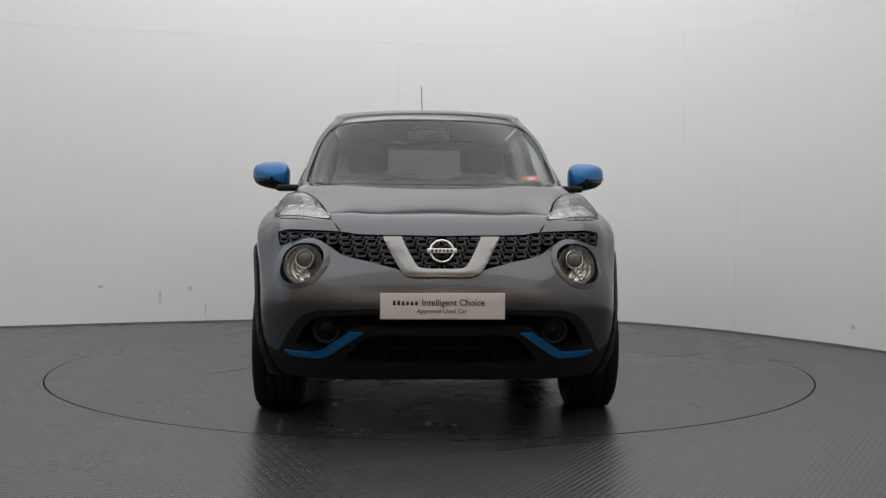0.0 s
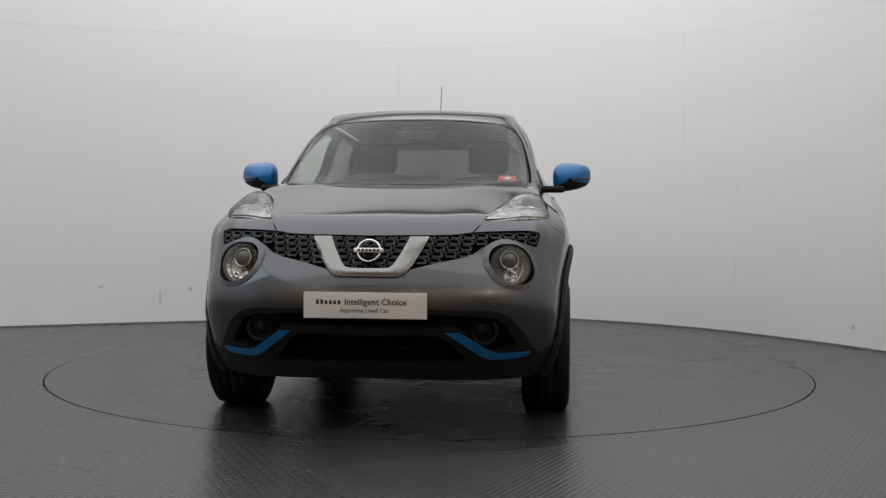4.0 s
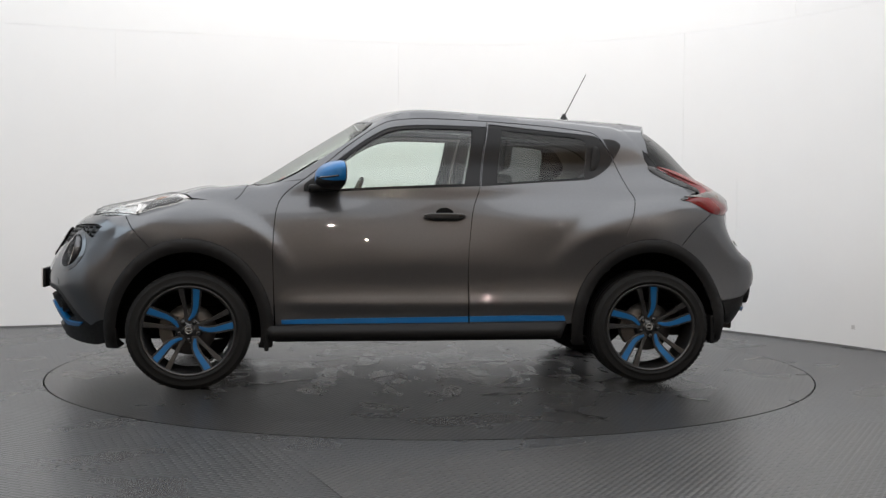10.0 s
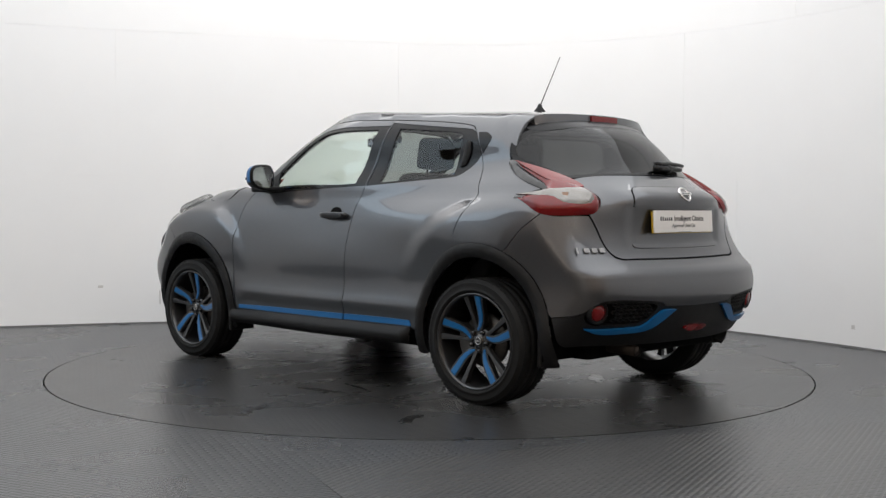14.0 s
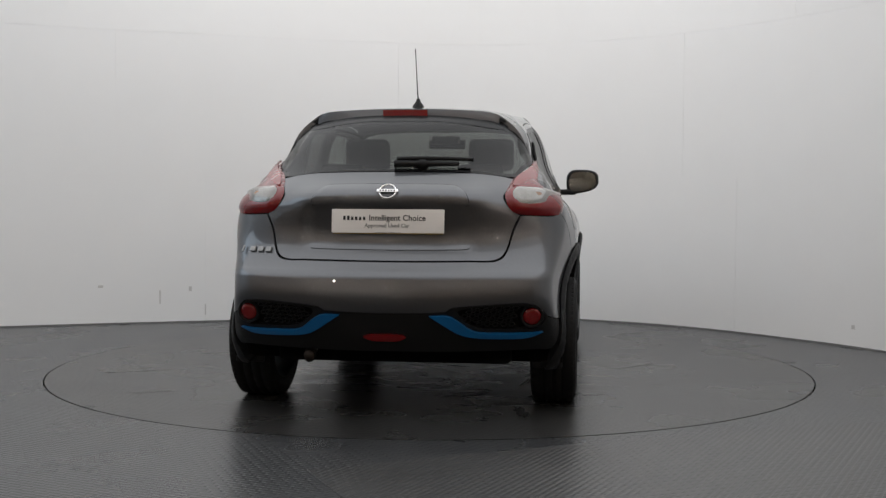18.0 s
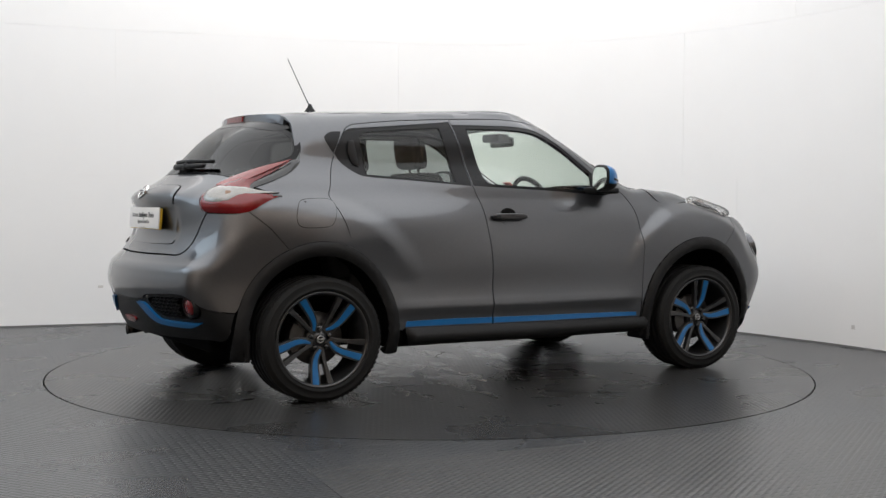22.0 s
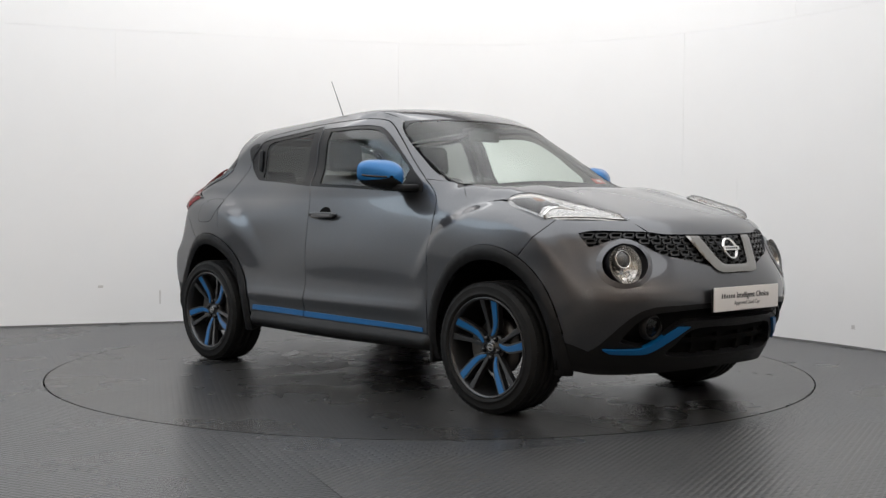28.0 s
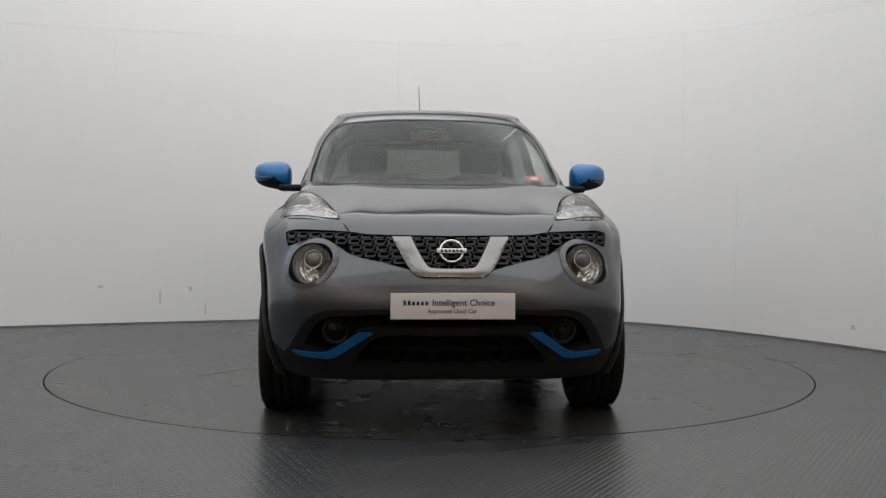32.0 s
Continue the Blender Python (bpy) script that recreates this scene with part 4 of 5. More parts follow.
# arch liners, underbody, and added black sheets whose colour puts deep shade in gaps
for s in SIDES:
    patch("gap_shade_panel", [(0.98, 0.66, C), (0.94, 1.02), (0.80, 1.10), (0.50, 1.27), (0.27, 1.44), (0.0, 1.465), (-0.7, 1.44), (-1.1, 1.40), (-1.28, 1.28), (-1.34, 1.17), (-1.42, 1.0), (-1.45, 0.80, C), (-1.15, 0.85), (-0.82, 0.60), (-0.80, 0.28, C), (0.80, 0.28, C), (0.83, 0.5)],
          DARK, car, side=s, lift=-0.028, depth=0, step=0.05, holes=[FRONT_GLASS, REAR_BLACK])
    for cx in (AF, AR):
        bm = bmesh.new()
        n, prev = 26, None
        for i in range(n + 1):
            t = radians(-8 + 196 * i / n)
            ring = [bm.verts.new((cx + 0.40 * math.cos(t), s * y, 0.31 + 0.45 * math.sin(t))) for y in (0.50, 0.80)]
            if prev:
                bm.faces.new((prev[0], prev[1], ring[1], ring[0]))
            prev = ring
        mid = bm.verts.new((cx, s * 0.50, 0.31))
        rim_v = [q for q in bm.verts if q is not mid and abs(abs(q.co.y) - 0.50) < 1e-4]
        for a, b in zip(rim_v, rim_v[1:]):
            bm.faces.new((a, b, mid))
        part("arch_liner", bm, DARK, car)
bm = bmesh.new()
box(bm, -1.75, 1.85, -0.56, 0.56, 0.24, 0.42, 0.03)
box(bm, -0.80, 0.82, -0.76, 0.76, 0.24, 0.34, 0.02)
part("underbody", bm, DARK, car)
# added near-black sheets: shade behind the joints of nose, tail and bonnet
patch("nose_gap_shade", whole([(NOSE_A, 0.855), (2.05, 0.860), (1.75, 0.90), (1.60, 0.90), (1.58, 0.80), (1.70, 0.45), (1.85, 0.40), (NOSE_A, 0.40)], NOSE_A), DARK, car, lift=-0.035, depth=0, step=0.05, holes=both_lamps)
patch("tail_gap_shade", whole([(TAIL_A, 1.14), (-1.70, 1.12), (-1.40, 1.16), (-1.46, 0.95), (-1.50, 0.80), (-1.68, 0.50), (TAIL_A, 0.40)], TAIL_A), DARK, car, lift=-0.035, depth=0, step=0.05)
patch("bonnet_gap_shade", mirrored([(1.95, 0.0), (1.88, 0.44), (1.70, 0.60), (1.45, 0.70), (1.25, 0.73), (1.05, 0.735), (0.95, 0.66), (1.0, 0.4), (1.01, 0.0)]), DARK, car, chart=roofward, lift=-0.03, depth=0, step=0.06)
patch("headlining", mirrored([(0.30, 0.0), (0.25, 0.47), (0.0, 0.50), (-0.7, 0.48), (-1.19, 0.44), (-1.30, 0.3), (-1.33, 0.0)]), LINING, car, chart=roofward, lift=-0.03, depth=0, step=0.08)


# ---- wheels ----
HUB_Z = 0.315
BLUE_SPOKE = [(0.026, 0.240), (0.062, 0.234), (0.053, 0.139), (0.044, 0.103), (0.029, 0.075), (0.005, 0.053), (-0.005, 0.060), (0.009, 0.081), (0.020, 0.107), (0.025, 0.139)]
DARK_SPOKE = [(-0.056, 0.239), (-0.023, 0.245), (-0.013, 0.160), (-0.006, 0.107), (0.004, 0.053), (-0.021, 0.048), (-0.026, 0.107), (-0.036, 0.160)]
BASE_SPOKE = [(0.017, 0.248), (0.073, 0.240), (0.063, 0.139), (0.052, 0.098), (0.036, 0.068), (0.009, 0.036), (-0.019, 0.051), (-0.001, 0.083), (0.011, 0.109), (0.015, 0.139)]


def spun(outline, degrees):
    """Wheel outlines as seen from outside, turned about the hub."""
    c, s = math.cos(radians(degrees)), math.sin(radians(degrees))
    return [(-(c * u - s * v), s * u + c * v) for u, v in outline]


def bent_slab(outline, y_out, y_in, thick, bevel=0.0):
    """A spoke: its face falls back from the rim's edge to the hub."""
    bm = slab(outline, -thick, 0, bevel)
    for q in bm.verts:
        r = math.hypot(q.co.x, q.co.z)
        k = min(1, max(0, (r - 0.05) / 0.17))
        q.co.y += y_in + (y_out - y_in) * k ** 1.5
    return bm


def build_wheel(turn):
    """A wheel about its hub; outward is +y."""
    w = new("wheel")
    tagged(w, "dark alloy wheel with blue spoke inserts")
    R, rr = 0.331, 0.252
    tyre = lathe([(rr - 0.012, -0.10), (rr, -0.105), (0.279, -0.112), (0.305, -0.108), (0.322, -0.098), (R - 0.002, -0.084), (R, -0.05), (R - 0.006, -0.048), (R - 0.006, -0.040), (R, -0.038), (R, -0.004), (R - 0.006, -0.003), (R - 0.006, 0.003),
                  (R, 0.004), (R, 0.038), (R - 0.006, 0.040), (R - 0.006, 0.048), (R, 0.050), (R - 0.002, 0.084), (0.322, 0.098), (0.307, 0.107), (0.306, 0.109), (0.303, 0.108), (0.285, 0.1125), (0.271, 0.1125), (0.2705, 0.114), (0.267, 0.1125), (rr + 0.003, 0.106), (rr, 0.098), (rr - 0.012, 0.09)], 96)
    part("tyre", tyre, TYRE, w)
    # tread blocks along the shoulders
    bm = bmesh.new()
    for i in range(72):
        for yy, ph in ((0.086, 0), (-0.086, 0.5)):
            a = 2 * math.pi * (i + ph) / 72
            q = box(bm, -0.009, 0.009, yy - 0.012, yy + 0.010, 0, 0.004)
            m = Matrix.Rotation(a, 4, "Y") @ Matrix.Translation((0, 0, R - 0.006))
            for v in q:
                v.co = m @ v.co
    tagged(part("tread", bm, TYRE, w, smooth=False), kind="stuff")
    part("rim", lathe([(rr + 0.002, 0.100), (rr + 0.001, 0.106), (rr - 0.006, 0.107), (rr - 0.014, 0.098), (rr - 0.018, 0.07), (rr - 0.024, 0.02), (rr - 0.034, -0.05), (rr - 0.012, -0.10)], 96), RIM, w, "grey rim barrel")
    hub = part("hub", lathe([(0.0, 0.066), (0.033, 0.066), (0.036, 0.060), (0.066, 0.056), (0.072, 0.050), (0.074, 0.02), (0.0, 0.01)], 48), RIM, w)
    cap = part("hub_cap", lathe([(0.0, 0.071), (0.026, 0.070), (0.030, 0.066)], 32), GLOSS_BLACK, hub)
    part("cap_ring", lathe([(0.014, 0.0705), (0.016, 0.074), (0.019, 0.074), (0.021, 0.0705)], 32), BADGE, hub)
    bm = bmesh.new()
    box(bm, -0.020, 0.020, 0.070, 0.0745, -0.004, 0.004, 0.001)
    part("cap_bar", bm, BADGE, hub)
    for i in range(5):
        t = turn + 72 * i
        part("spoke", bent_slab(spun(BASE_SPOKE, t), 0.094, 0.062, 0.030, 0.003), RIM, w, smooth=False)
        part("spoke", bent_slab(spun(DARK_SPOKE, t), 0.094, 0.062, 0.030, 0.004), RIM, w, smooth=False)
        part("blue_insert", bent_slab(spun(BLUE_SPOKE, t), 0.0965, 0.0655, 0.006, 0.0015), BLUE, w, "blue spoke insert", smooth=False)
        a = radians(90 + t + 36)
        nut = part("wheel_nut", lathe([(0.0, 0.076), (0.010, 0.076), (0.013, 0.071), (0.013, 0.052)], 6), GLOSS_BLACK, w, m=Matrix.Translation((-0.052 * math.cos(a), 0, 0.052 * math.sin(a))))
    disc = part("brake_disc", lathe([(0.06, 0.018), (0.142, 0.018), (0.142, -0.004), (0.06, -0.004)], 64), DISC, w)
    part("disc_bell", lathe([(0.0, 0.040), (0.066, 0.040), (0.070, 0.015)], 40), RUST, disc)
    bm = slab([(0.158 * math.cos(radians(t)), 0.158 * math.sin(radians(t))) for t in range(-38, 39, 8)] + [(0.085 * math.cos(radians(t)), 0.085 * math.sin(radians(t))) for t in range(38, -39, -8)], -0.02, 0.042, 0.004)
    part("brake_caliper", bm, DISC, w, smooth=False)
    return w


for s in SIDES:
    for cx, turn in ((AF, 0), (AR, 7 if s > 0 else 38)):
        w = build_wheel(turn)
        w.parent = car
        w.matrix_basis = pose(cx, s * 0.752, HUB_Z, 0, 0, 0 if s > 0 else 180) @ Matrix.Diagonal((1, 1, 0.955, 1))


# ---- lamps, grille and fittings of the car ----
def ellipse(u, z, a, b, n=24):
    return [(u + a * math.cos(t), z + b * math.sin(t)) for t in np.linspace(0, 2 * math.pi, n, endpoint=False)]


def facing(u, z, s, lean=0.5, lift=0.0):
    """A frame on the skin: +z outward (between the skin's normal and straight ahead), +y up."""
    p = belt(np.array([(u, z)]))
    n = normals(p)[0]
    p = p[0] + n * lift
    ahead = np.array((1.0 if u > 0 else -1.0, 0, 0))
    w = Vector((1 - lean) * n + lean * ahead).normalized()
    side_way = Vector((0, 0, 1)).cross(w).normalized()
    up = w.cross(side_way)
    m = Matrix((side_way, up, w)).transposed().to_4x4()
    m.translation = p
    if s < 0:
        m = Matrix.Diagonal((1, -1, 1, 1)) @ m @ Matrix.Diagonal((-1, 1, 1, 1))
    return m


for s in SIDES:
    lamp = new("headlamp")
    lamp.parent = car
    tagged(lamp, "round clear headlamp with projector")
    patch("bezel", ellipse(1.925, 0.732, 0.122, 0.108), PAINT, lamp, side=s, lift=0.002, dome=0.006, reach=0.02, depth=0.04, step=0.015, line=0.012, holes=[ellipse(1.925, 0.732, 0.098, 0.087)])
    m = facing(1.925, 0.732, s, 0.50, -0.012)
    part("housing", lathe([(0.096, 0.018), (0.091, 0.0), (0.086, -0.045), (0.05, -0.075), (0.0, -0.08)], 40, "z"), PAINT, lamp, "grey lamp housing", m=m)
    part("reflector", lathe([(0.089, 0.008), (0.080, -0.012), (0.066, -0.026), (0.048, -0.036), (0.026, -0.042), (0.0, -0.044)], 22, "z"), LAMP_WHITE, lamp, "bright faceted lamp reflector", smooth=False, m=m)
    eye = m @ Matrix.Translation((0, 0.028, 0))
    part("projector", lathe([(0.040, -0.03), (0.040, -0.010), (0.036, -0.004), (0.028, 0.004), (0.015, 0.009), (0.0, 0.010)], 32, "z"), LAMP_GREY, lamp, "grey projector lens", m=eye)
    part("projector_ring", lathe([(0.040, -0.012), (0.043, -0.004), (0.040, -0.001), (0.037, -0.004)], 32, "z"), CHROME, lamp, m=eye)
    part("lower_reflector", lathe([(0.034, -0.016), (0.024, -0.030), (0.0, -0.038)], 14, "z"), CHROME, lamp, smooth=False, m=m @ Matrix.Translation((0, -0.046, 0.004)))
    part("bulb", lathe([(0.008, -0.034), (0.008, -0.014), (0.0, -0.010)], 16, "z"), CHROME, lamp, m=m @ Matrix.Translation((0, -0.046, 0.004)))
    part("lens", lathe([(0.093, 0.014), (0.085, 0.022), (0.06, 0.031), (0.03, 0.036), (0.0, 0.037)], 40, "z"), LENS, lamp, "clear domed lens", m=m).visible_shadow = False

    # slim lamp on the bonnet's edge
    up = new("position_lamp")
    up.parent = car
    tagged(up, "slim clear indicator lamp along the bonnet edge")
    edge = [(1.815, 0.470, C), (1.683, 0.515), (1.45, 0.568), (1.33, 0.632), (1.255, 0.722, C), (1.35, 0.752), (1.445, 0.760), (1.535, 0.765, C), (1.638, 0.700), (1.755, 0.575)]
    patch("lamp_shell", edge, LAMP_SHELL, up, chart=roofward, side=s, lift=-0.008, dome=0.018, reach=0.05, depth=0.02, step=0.02, label="grey lamp shell")
    patch("black_wedge", [(1.60, 0.618, C), (1.48, 0.618), (1.37, 0.655), (1.285, 0.716, C), (1.36, 0.742), (1.45, 0.744), (1.515, 0.748, C), (1.50, 0.70), (1.53, 0.655)], GLOSS_BLACK, up, chart=roofward, side=s, lift=0.006, dome=0.010, reach=0.04, step=0.018, label="black inner wedge")
    patch("lamp_bar", [(1.60, 0.620), (1.545, 0.652), (1.520, 0.70), (1.530, 0.748), (1.542, 0.748), (1.536, 0.70), (1.56, 0.658), (1.615, 0.627)], CHROME, up, chart=roofward, side=s, lift=0.014, dome=0.004, reach=0.008, step=0.012, line=0.012, label="bright lamp bar")
    patch("lamp_edge", [(1.800, 0.490), (1.755, 0.565), (1.640, 0.690), (1.545, 0.752), (1.535, 0.746), (1.63, 0.684), (1.742, 0.562), (1.786, 0.492)], LAMP_WHITE, up, chart=roofward, side=s, lift=0.002, dome=0.006, reach=0.012, step=0.012, line=0.012, label="bright outer lamp edge")
    patch("lamp_rim", [(1.790, 0.484, C), (1.683, 0.521), (1.45, 0.574), (1.335, 0.638), (1.268, 0.716, C), (1.292, 0.716, C), (1.352, 0.652), (1.46, 0.596), (1.60, 0.562), (1.70, 0.532)], LAMP_WHITE, up, chart=roofward, side=s, lift=0.006, dome=0.010, reach=0.014, step=0.012, line=0.015, label="bright inner lamp rim")
    patch("indicator_bulb", ellipse(1.42, 0.66, 0.035, 0.022, 14), AMBER, up, chart=roofward, side=s, lift=0.014, dome=0.006, reach=0.02, step=0.012, label="amber indicator")
    patch("lens", edge, LENS, up, chart=roofward, side=s, lift=0.004, dome=0.030, reach=0.07, depth=0.012, step=0.02, gap=0.002, label="clear lamp lens").visible_shadow = False

    fog = new("fog_lamp")
    fog.parent = car
    m = facing(2.052, 0.440, s, 0.8, -0.02)
    part("bezel", lathe([(0.060, -0.03), (0.058, 0.004), (0.050, 0.006), (0.044, -0.006)], 32, "z"), BLACK, fog, m=m)
    part("reflector", lathe([(0.044, -0.004), (0.030, -0.025), (0.0, -0.032)], 28, "z"), GLOSS_BLACK, fog, m=m)
    part("bulb_cap", lathe([(0.016, -0.022), (0.014, -0.012), (0.0, -0.010)], 20, "z"), GLOSS_BLACK, fog, m=m)
    part("lens", lathe([(0.045, -0.004), (0.030, 0.003), (0.0, 0.006)], 28, "z"), TINTED, fog, m=m).visible_shadow = False
    patch("bumper_accent", [(2.225, 0.447, C), (2.165, 0.447, C), (2.08, 0.395), (2.01, 0.356), (1.945, 0.348), (1.832, 0.350, C), (1.86, 0.331), (1.965, 0.325), (2.035, 0.332), (2.13, 0.385)], BLUE, car, side=s, lift=0.012, depth=0.03, step=0.015, label="blue bumper accent")
    patch("tow_cover", [(2.07, 0.585, C), (2.00, 0.580), (1.99, 0.555), (1.995, 0.545), (2.065, 0.550), (2.075, 0.565)], PAINT, car, side=s, lift=0.0015, depth=0.004, step=0.02) if s > 0 else None

    # tail lamp
    tail = new("tail_lamp")
    tail.parent = car
    tagged(tail, "boomerang tail lamp in red and clear plastic")
    lamp_line = [(-1.356, 1.216, C), (-1.574, 1.163), (-1.72, 1.117), (-1.850, 1.045), (-1.866, 0.993), (-1.830, 0.952), (-1.655, 0.944), (-1.59, 0.957), (-1.524, 1.001), (-1.462, 1.032, C), (-1.546, 1.048), (-1.606, 1.067), (-1.604, 1.088), (-1.568, 1.113), (-1.500, 1.147), (-1.41, 1.193)]
    patch("lamp_body", lamp_line, RED, tail, side=s, lift=0.002, dome=0.022, reach=0.05, depth=0.02, step=0.014, label="red lamp body")
    patch("lamp_surround", [(-1.335, 1.220, C), (-1.375, 1.213), (-1.41, 1.194), (-1.50, 1.148), (-1.568, 1.114), (-1.606, 1.088), (-1.608, 1.066), (-1.550, 1.052), (-1.455, 1.034, C), (-1.452, 1.026), (-1.54, 1.036), (-1.590, 1.066), (-1.562, 1.080), (-1.49, 1.108), (-1.385, 1.156), (-1.325, 1.203)], GLOSS_BLACK, tail, side=s, lift=0.003, dome=0.008, reach=0.015, depth=0.015, step=0.012, line=0.015)
    patch("upper_arm", [(-1.385, 1.207, C), (-1.574, 1.158), (-1.72, 1.109), (-1.79, 1.070), (-1.70, 1.080), (-1.62, 1.100), (-1.50, 1.154)], PINK, tail, side=s, lift=0.021, dome=0.003, reach=0.01, step=0.014, label="pale red light guide")
    patch("clear_band", [(-1.470, 1.033, C), (-1.56, 1.044), (-1.64, 1.060), (-1.72, 1.066), (-1.790, 1.058), (-1.832, 1.028), (-1.822, 0.994), (-1.77, 0.984), (-1.70, 0.990), (-1.645, 1.018), (-1.55, 1.030)], TAIL_CLEAR, tail, side=s, lift=0.022, dome=0.006, reach=0.02, step=0.012, label="clear reversing lamp band")
    patch("amber_lamp", [(-1.680, 1.036), (-1.71, 1.041), (-1.730, 1.028), (-1.718, 1.014), (-1.692, 1.017)], AMBER, tail, side=s, lift=0.027, dome=0.003, reach=0.02, step=0.012, label="amber indicator")

    # rear bumper fittings
    patch("vent_panel", VENT, DARK, rear_bumper, side=s, lift=-0.028, depth=0, step=0.03, gap=-0.008)
    m = facing(-1.845, 0.483, s, 0.5, -0.012)
    part("reflector_bezel", lathe([(0.056, -0.02), (0.055, 0.006), (0.050, 0.010), (0.041, 0.002)], 32, "z"), BLACK, rear_bumper, m=m)
    part("reflector", lathe([(0.041, 0.0), (0.038, 0.008), (0.02, 0.011), (0.0, 0.012)], 32, "z"), RED, rear_bumper, "round red reflector", m=m)
    patch("bumper_accent", [(-1.785, 0.413, C), (-1.851, 0.408), (-2.03, 0.412), (-2.075, 0.425), (-2.138, 0.470), (-2.180, 0.490), (-2.258, 0.490, C), (-2.19, 0.446), (-2.125, 0.408), (-2.058, 0.391), (-1.94, 0.385), (-1.845, 0.388)], BLUE, rear_bumper, side=s, lift=0.010, depth=0.03, step=0.015, label="blue bumper accent")
    for j, z in enumerate(np.arange(0.446, 0.528, 0.019)):
        for u in np.arange(-1.915 - 0.016 * (j % 2), -2.12, -0.032):
            if z > 0.505 and u < -2.10 or z < 0.46 and u < -2.05:
                continue
            ring = [(u + 0.015 * math.cos(t), z + 0.0105 * math.sin(t)) for t in np.radians((0, 60, 120, 180, 240, 300))]
            hole = [(u + 0.0105 * math.cos(t), z + 0.0072 * math.sin(t)) for t in np.radians((0, 60, 120, 180, 240, 300))]
            patch("vent_cell", [(*q, C) for q in ring], BLACK, rear_bumper, side=s, lift=-0.006, depth=0.01, step=0.2, line=0.2, holes=[[(*q, C) for q in hole]])

    # wing mirror
    mirror = new("wing_mirror")
    mirror.parent = car
    tagged(mirror, "blue wing mirror with black foot")
    def shell_point(t, a):
        """Mirror housing: t from the glass (0) to the nose (1), a round the section."""
        yn = math.copysign(abs(math.cos(a)) ** 0.58, math.cos(a))
        zn = math.copysign(abs(math.sin(a)) ** 0.66, math.sin(a))
        wide, tall = max(0, 1 - abs(t) ** 3.4) ** 0.5, max(0, 1 - abs(t) ** 2.4) ** 0.5
        if t < 0:
            wide = tall = 1 - 22 * t * t
        across = 0.880 - 0.010 * t * t + 0.104 * yn * wide
        return (0.458 + 0.145 * t * (1 - 0.45 * ((yn * wide + 1) / 2) ** 1.5) - 0.21 * (across - 0.884), s * across, 1.143 - 0.016 * t * t + 0.016 * (yn * wide + 1) / 2 + 0.083 * zn * tall * (1 - 0.28 * ((yn * wide + 1) / 2) ** 1.5))

    steps = [-0.075, -0.06, -0.035, 0, 0.1, 0.2, 0.32, 0.45, 0.57, 0.68, 0.77, 0.85, 0.91, 0.955, 0.985, 0.998]
    for name, a0, a1, mat, label, stops in (("cap", -32, 212, BLUE, "glossy blue mirror cap", steps[3:]), ("lower_shell", 212, 328, BLACK, "", steps[3:]), ("lip", 0, 360, BLACK, "", steps[:4])):
        bm, prev = bmesh.new(), None
        for t in stops:
            ring = [bm.verts.new(shell_point(t, radians(a0 + (a1 - a0) * i / 30))) for i in range(31)]
            if prev:
                for i in range(30):
                    bm.faces.new((prev[i], prev[i + 1], ring[i + 1], ring[i]))
            prev = ring
        part(name, bm, mat, mirror, label)
    bm = bmesh.new()
    box(bm, 0.46, 0.63, min(s * 0.715, s * 0.84), max(s * 0.715, s * 0.84), 1.062, 1.098, 0.014)
    part("foot", bm, BLACK, mirror)
    patch("sail", [(0.655, 1.060, C), (0.652, 1.098), (0.585, 1.148), (0.52, 1.190, C), (0.50, 1.063, C)], BLACK, mirror, side=s, lift=0.004, step=0.02)
    for name, grow, x0, mat, label in (("rim", 0.885, 0.449, GLOSS_BLACK, ""), ("mirror_glass", 0.82, 0.4465, material("mirror_silver", (0.9, 0.9, 0.9), 0.02, 1.0), "silvered mirror glass")):
        bm = bmesh.new()
        mid = Vector((x0, s * 0.884, 1.144))
        ring = [Vector(shell_point(0, 2 * math.pi * i / 48)) for i in range(48)]
        front = [bm.verts.new((x0 - 0.21 * (abs(q.y) - 0.884) * grow, mid.y + (q.y - mid.y) * grow, mid.z + (q.z - mid.z) * grow)) for q in ring]
        rear = [bm.verts.new((q.co.x + 0.008, q.co.y, q.co.z)) for q in front]
        bm.faces.new(front)
        for i in range(48):
            bm.faces.new((front[i], front[(i + 1) % 48], rear[(i + 1) % 48], rear[i]))
        part(name, bm, mat, mirror, label, smooth=False)
    line = [Vector(shell_point((1 - yn ** 2) ** (1 / 3.4), radians(-6))) for yn in (0.97, 0.9, 0.8, 0.66, 0.5, 0.34, 0.2)]
    part("repeater", tube([q + Vector((0.001, s * 0.001, 0)) for q in line], 0.0055, 8), GLOSS_BLACK, mirror, "dark indicator strip")

    # front door handle in its cup
    handle = new("door_handle")
    handle.parent = car
    cup = patch("handle_cup", ellipse(-0.112, 0.926, 0.056, 0.050), PAINT, handle, side=s, lift=0.0008, depth=0.002, step=0.02)
    # flat near-black ellipse paints the shade in the cup's upper half
    patch("handle_shadow", ellipse(-0.112, 0.944, 0.050, 0.032), DARK, handle, side=s, lift=0.0016, depth=0.002, step=0.02, label="shade painted in the cup behind the handle")
    y = belt(np.array([(-0.112, 0.928)]))[0][1]
    outline = [(-0.112 + 0.116 * math.copysign(abs(math.cos(t)) ** 0.55, math.cos(t)), 0.930 + 0.0175 * math.copysign(abs(math.sin(t)) ** 0.8, math.sin(t))) for t in np.linspace(0, 2 * math.pi, 40, endpoint=False)]
    bm = slab(outline, s * (y + 0.016), s * (y + 0.040), 0.005)
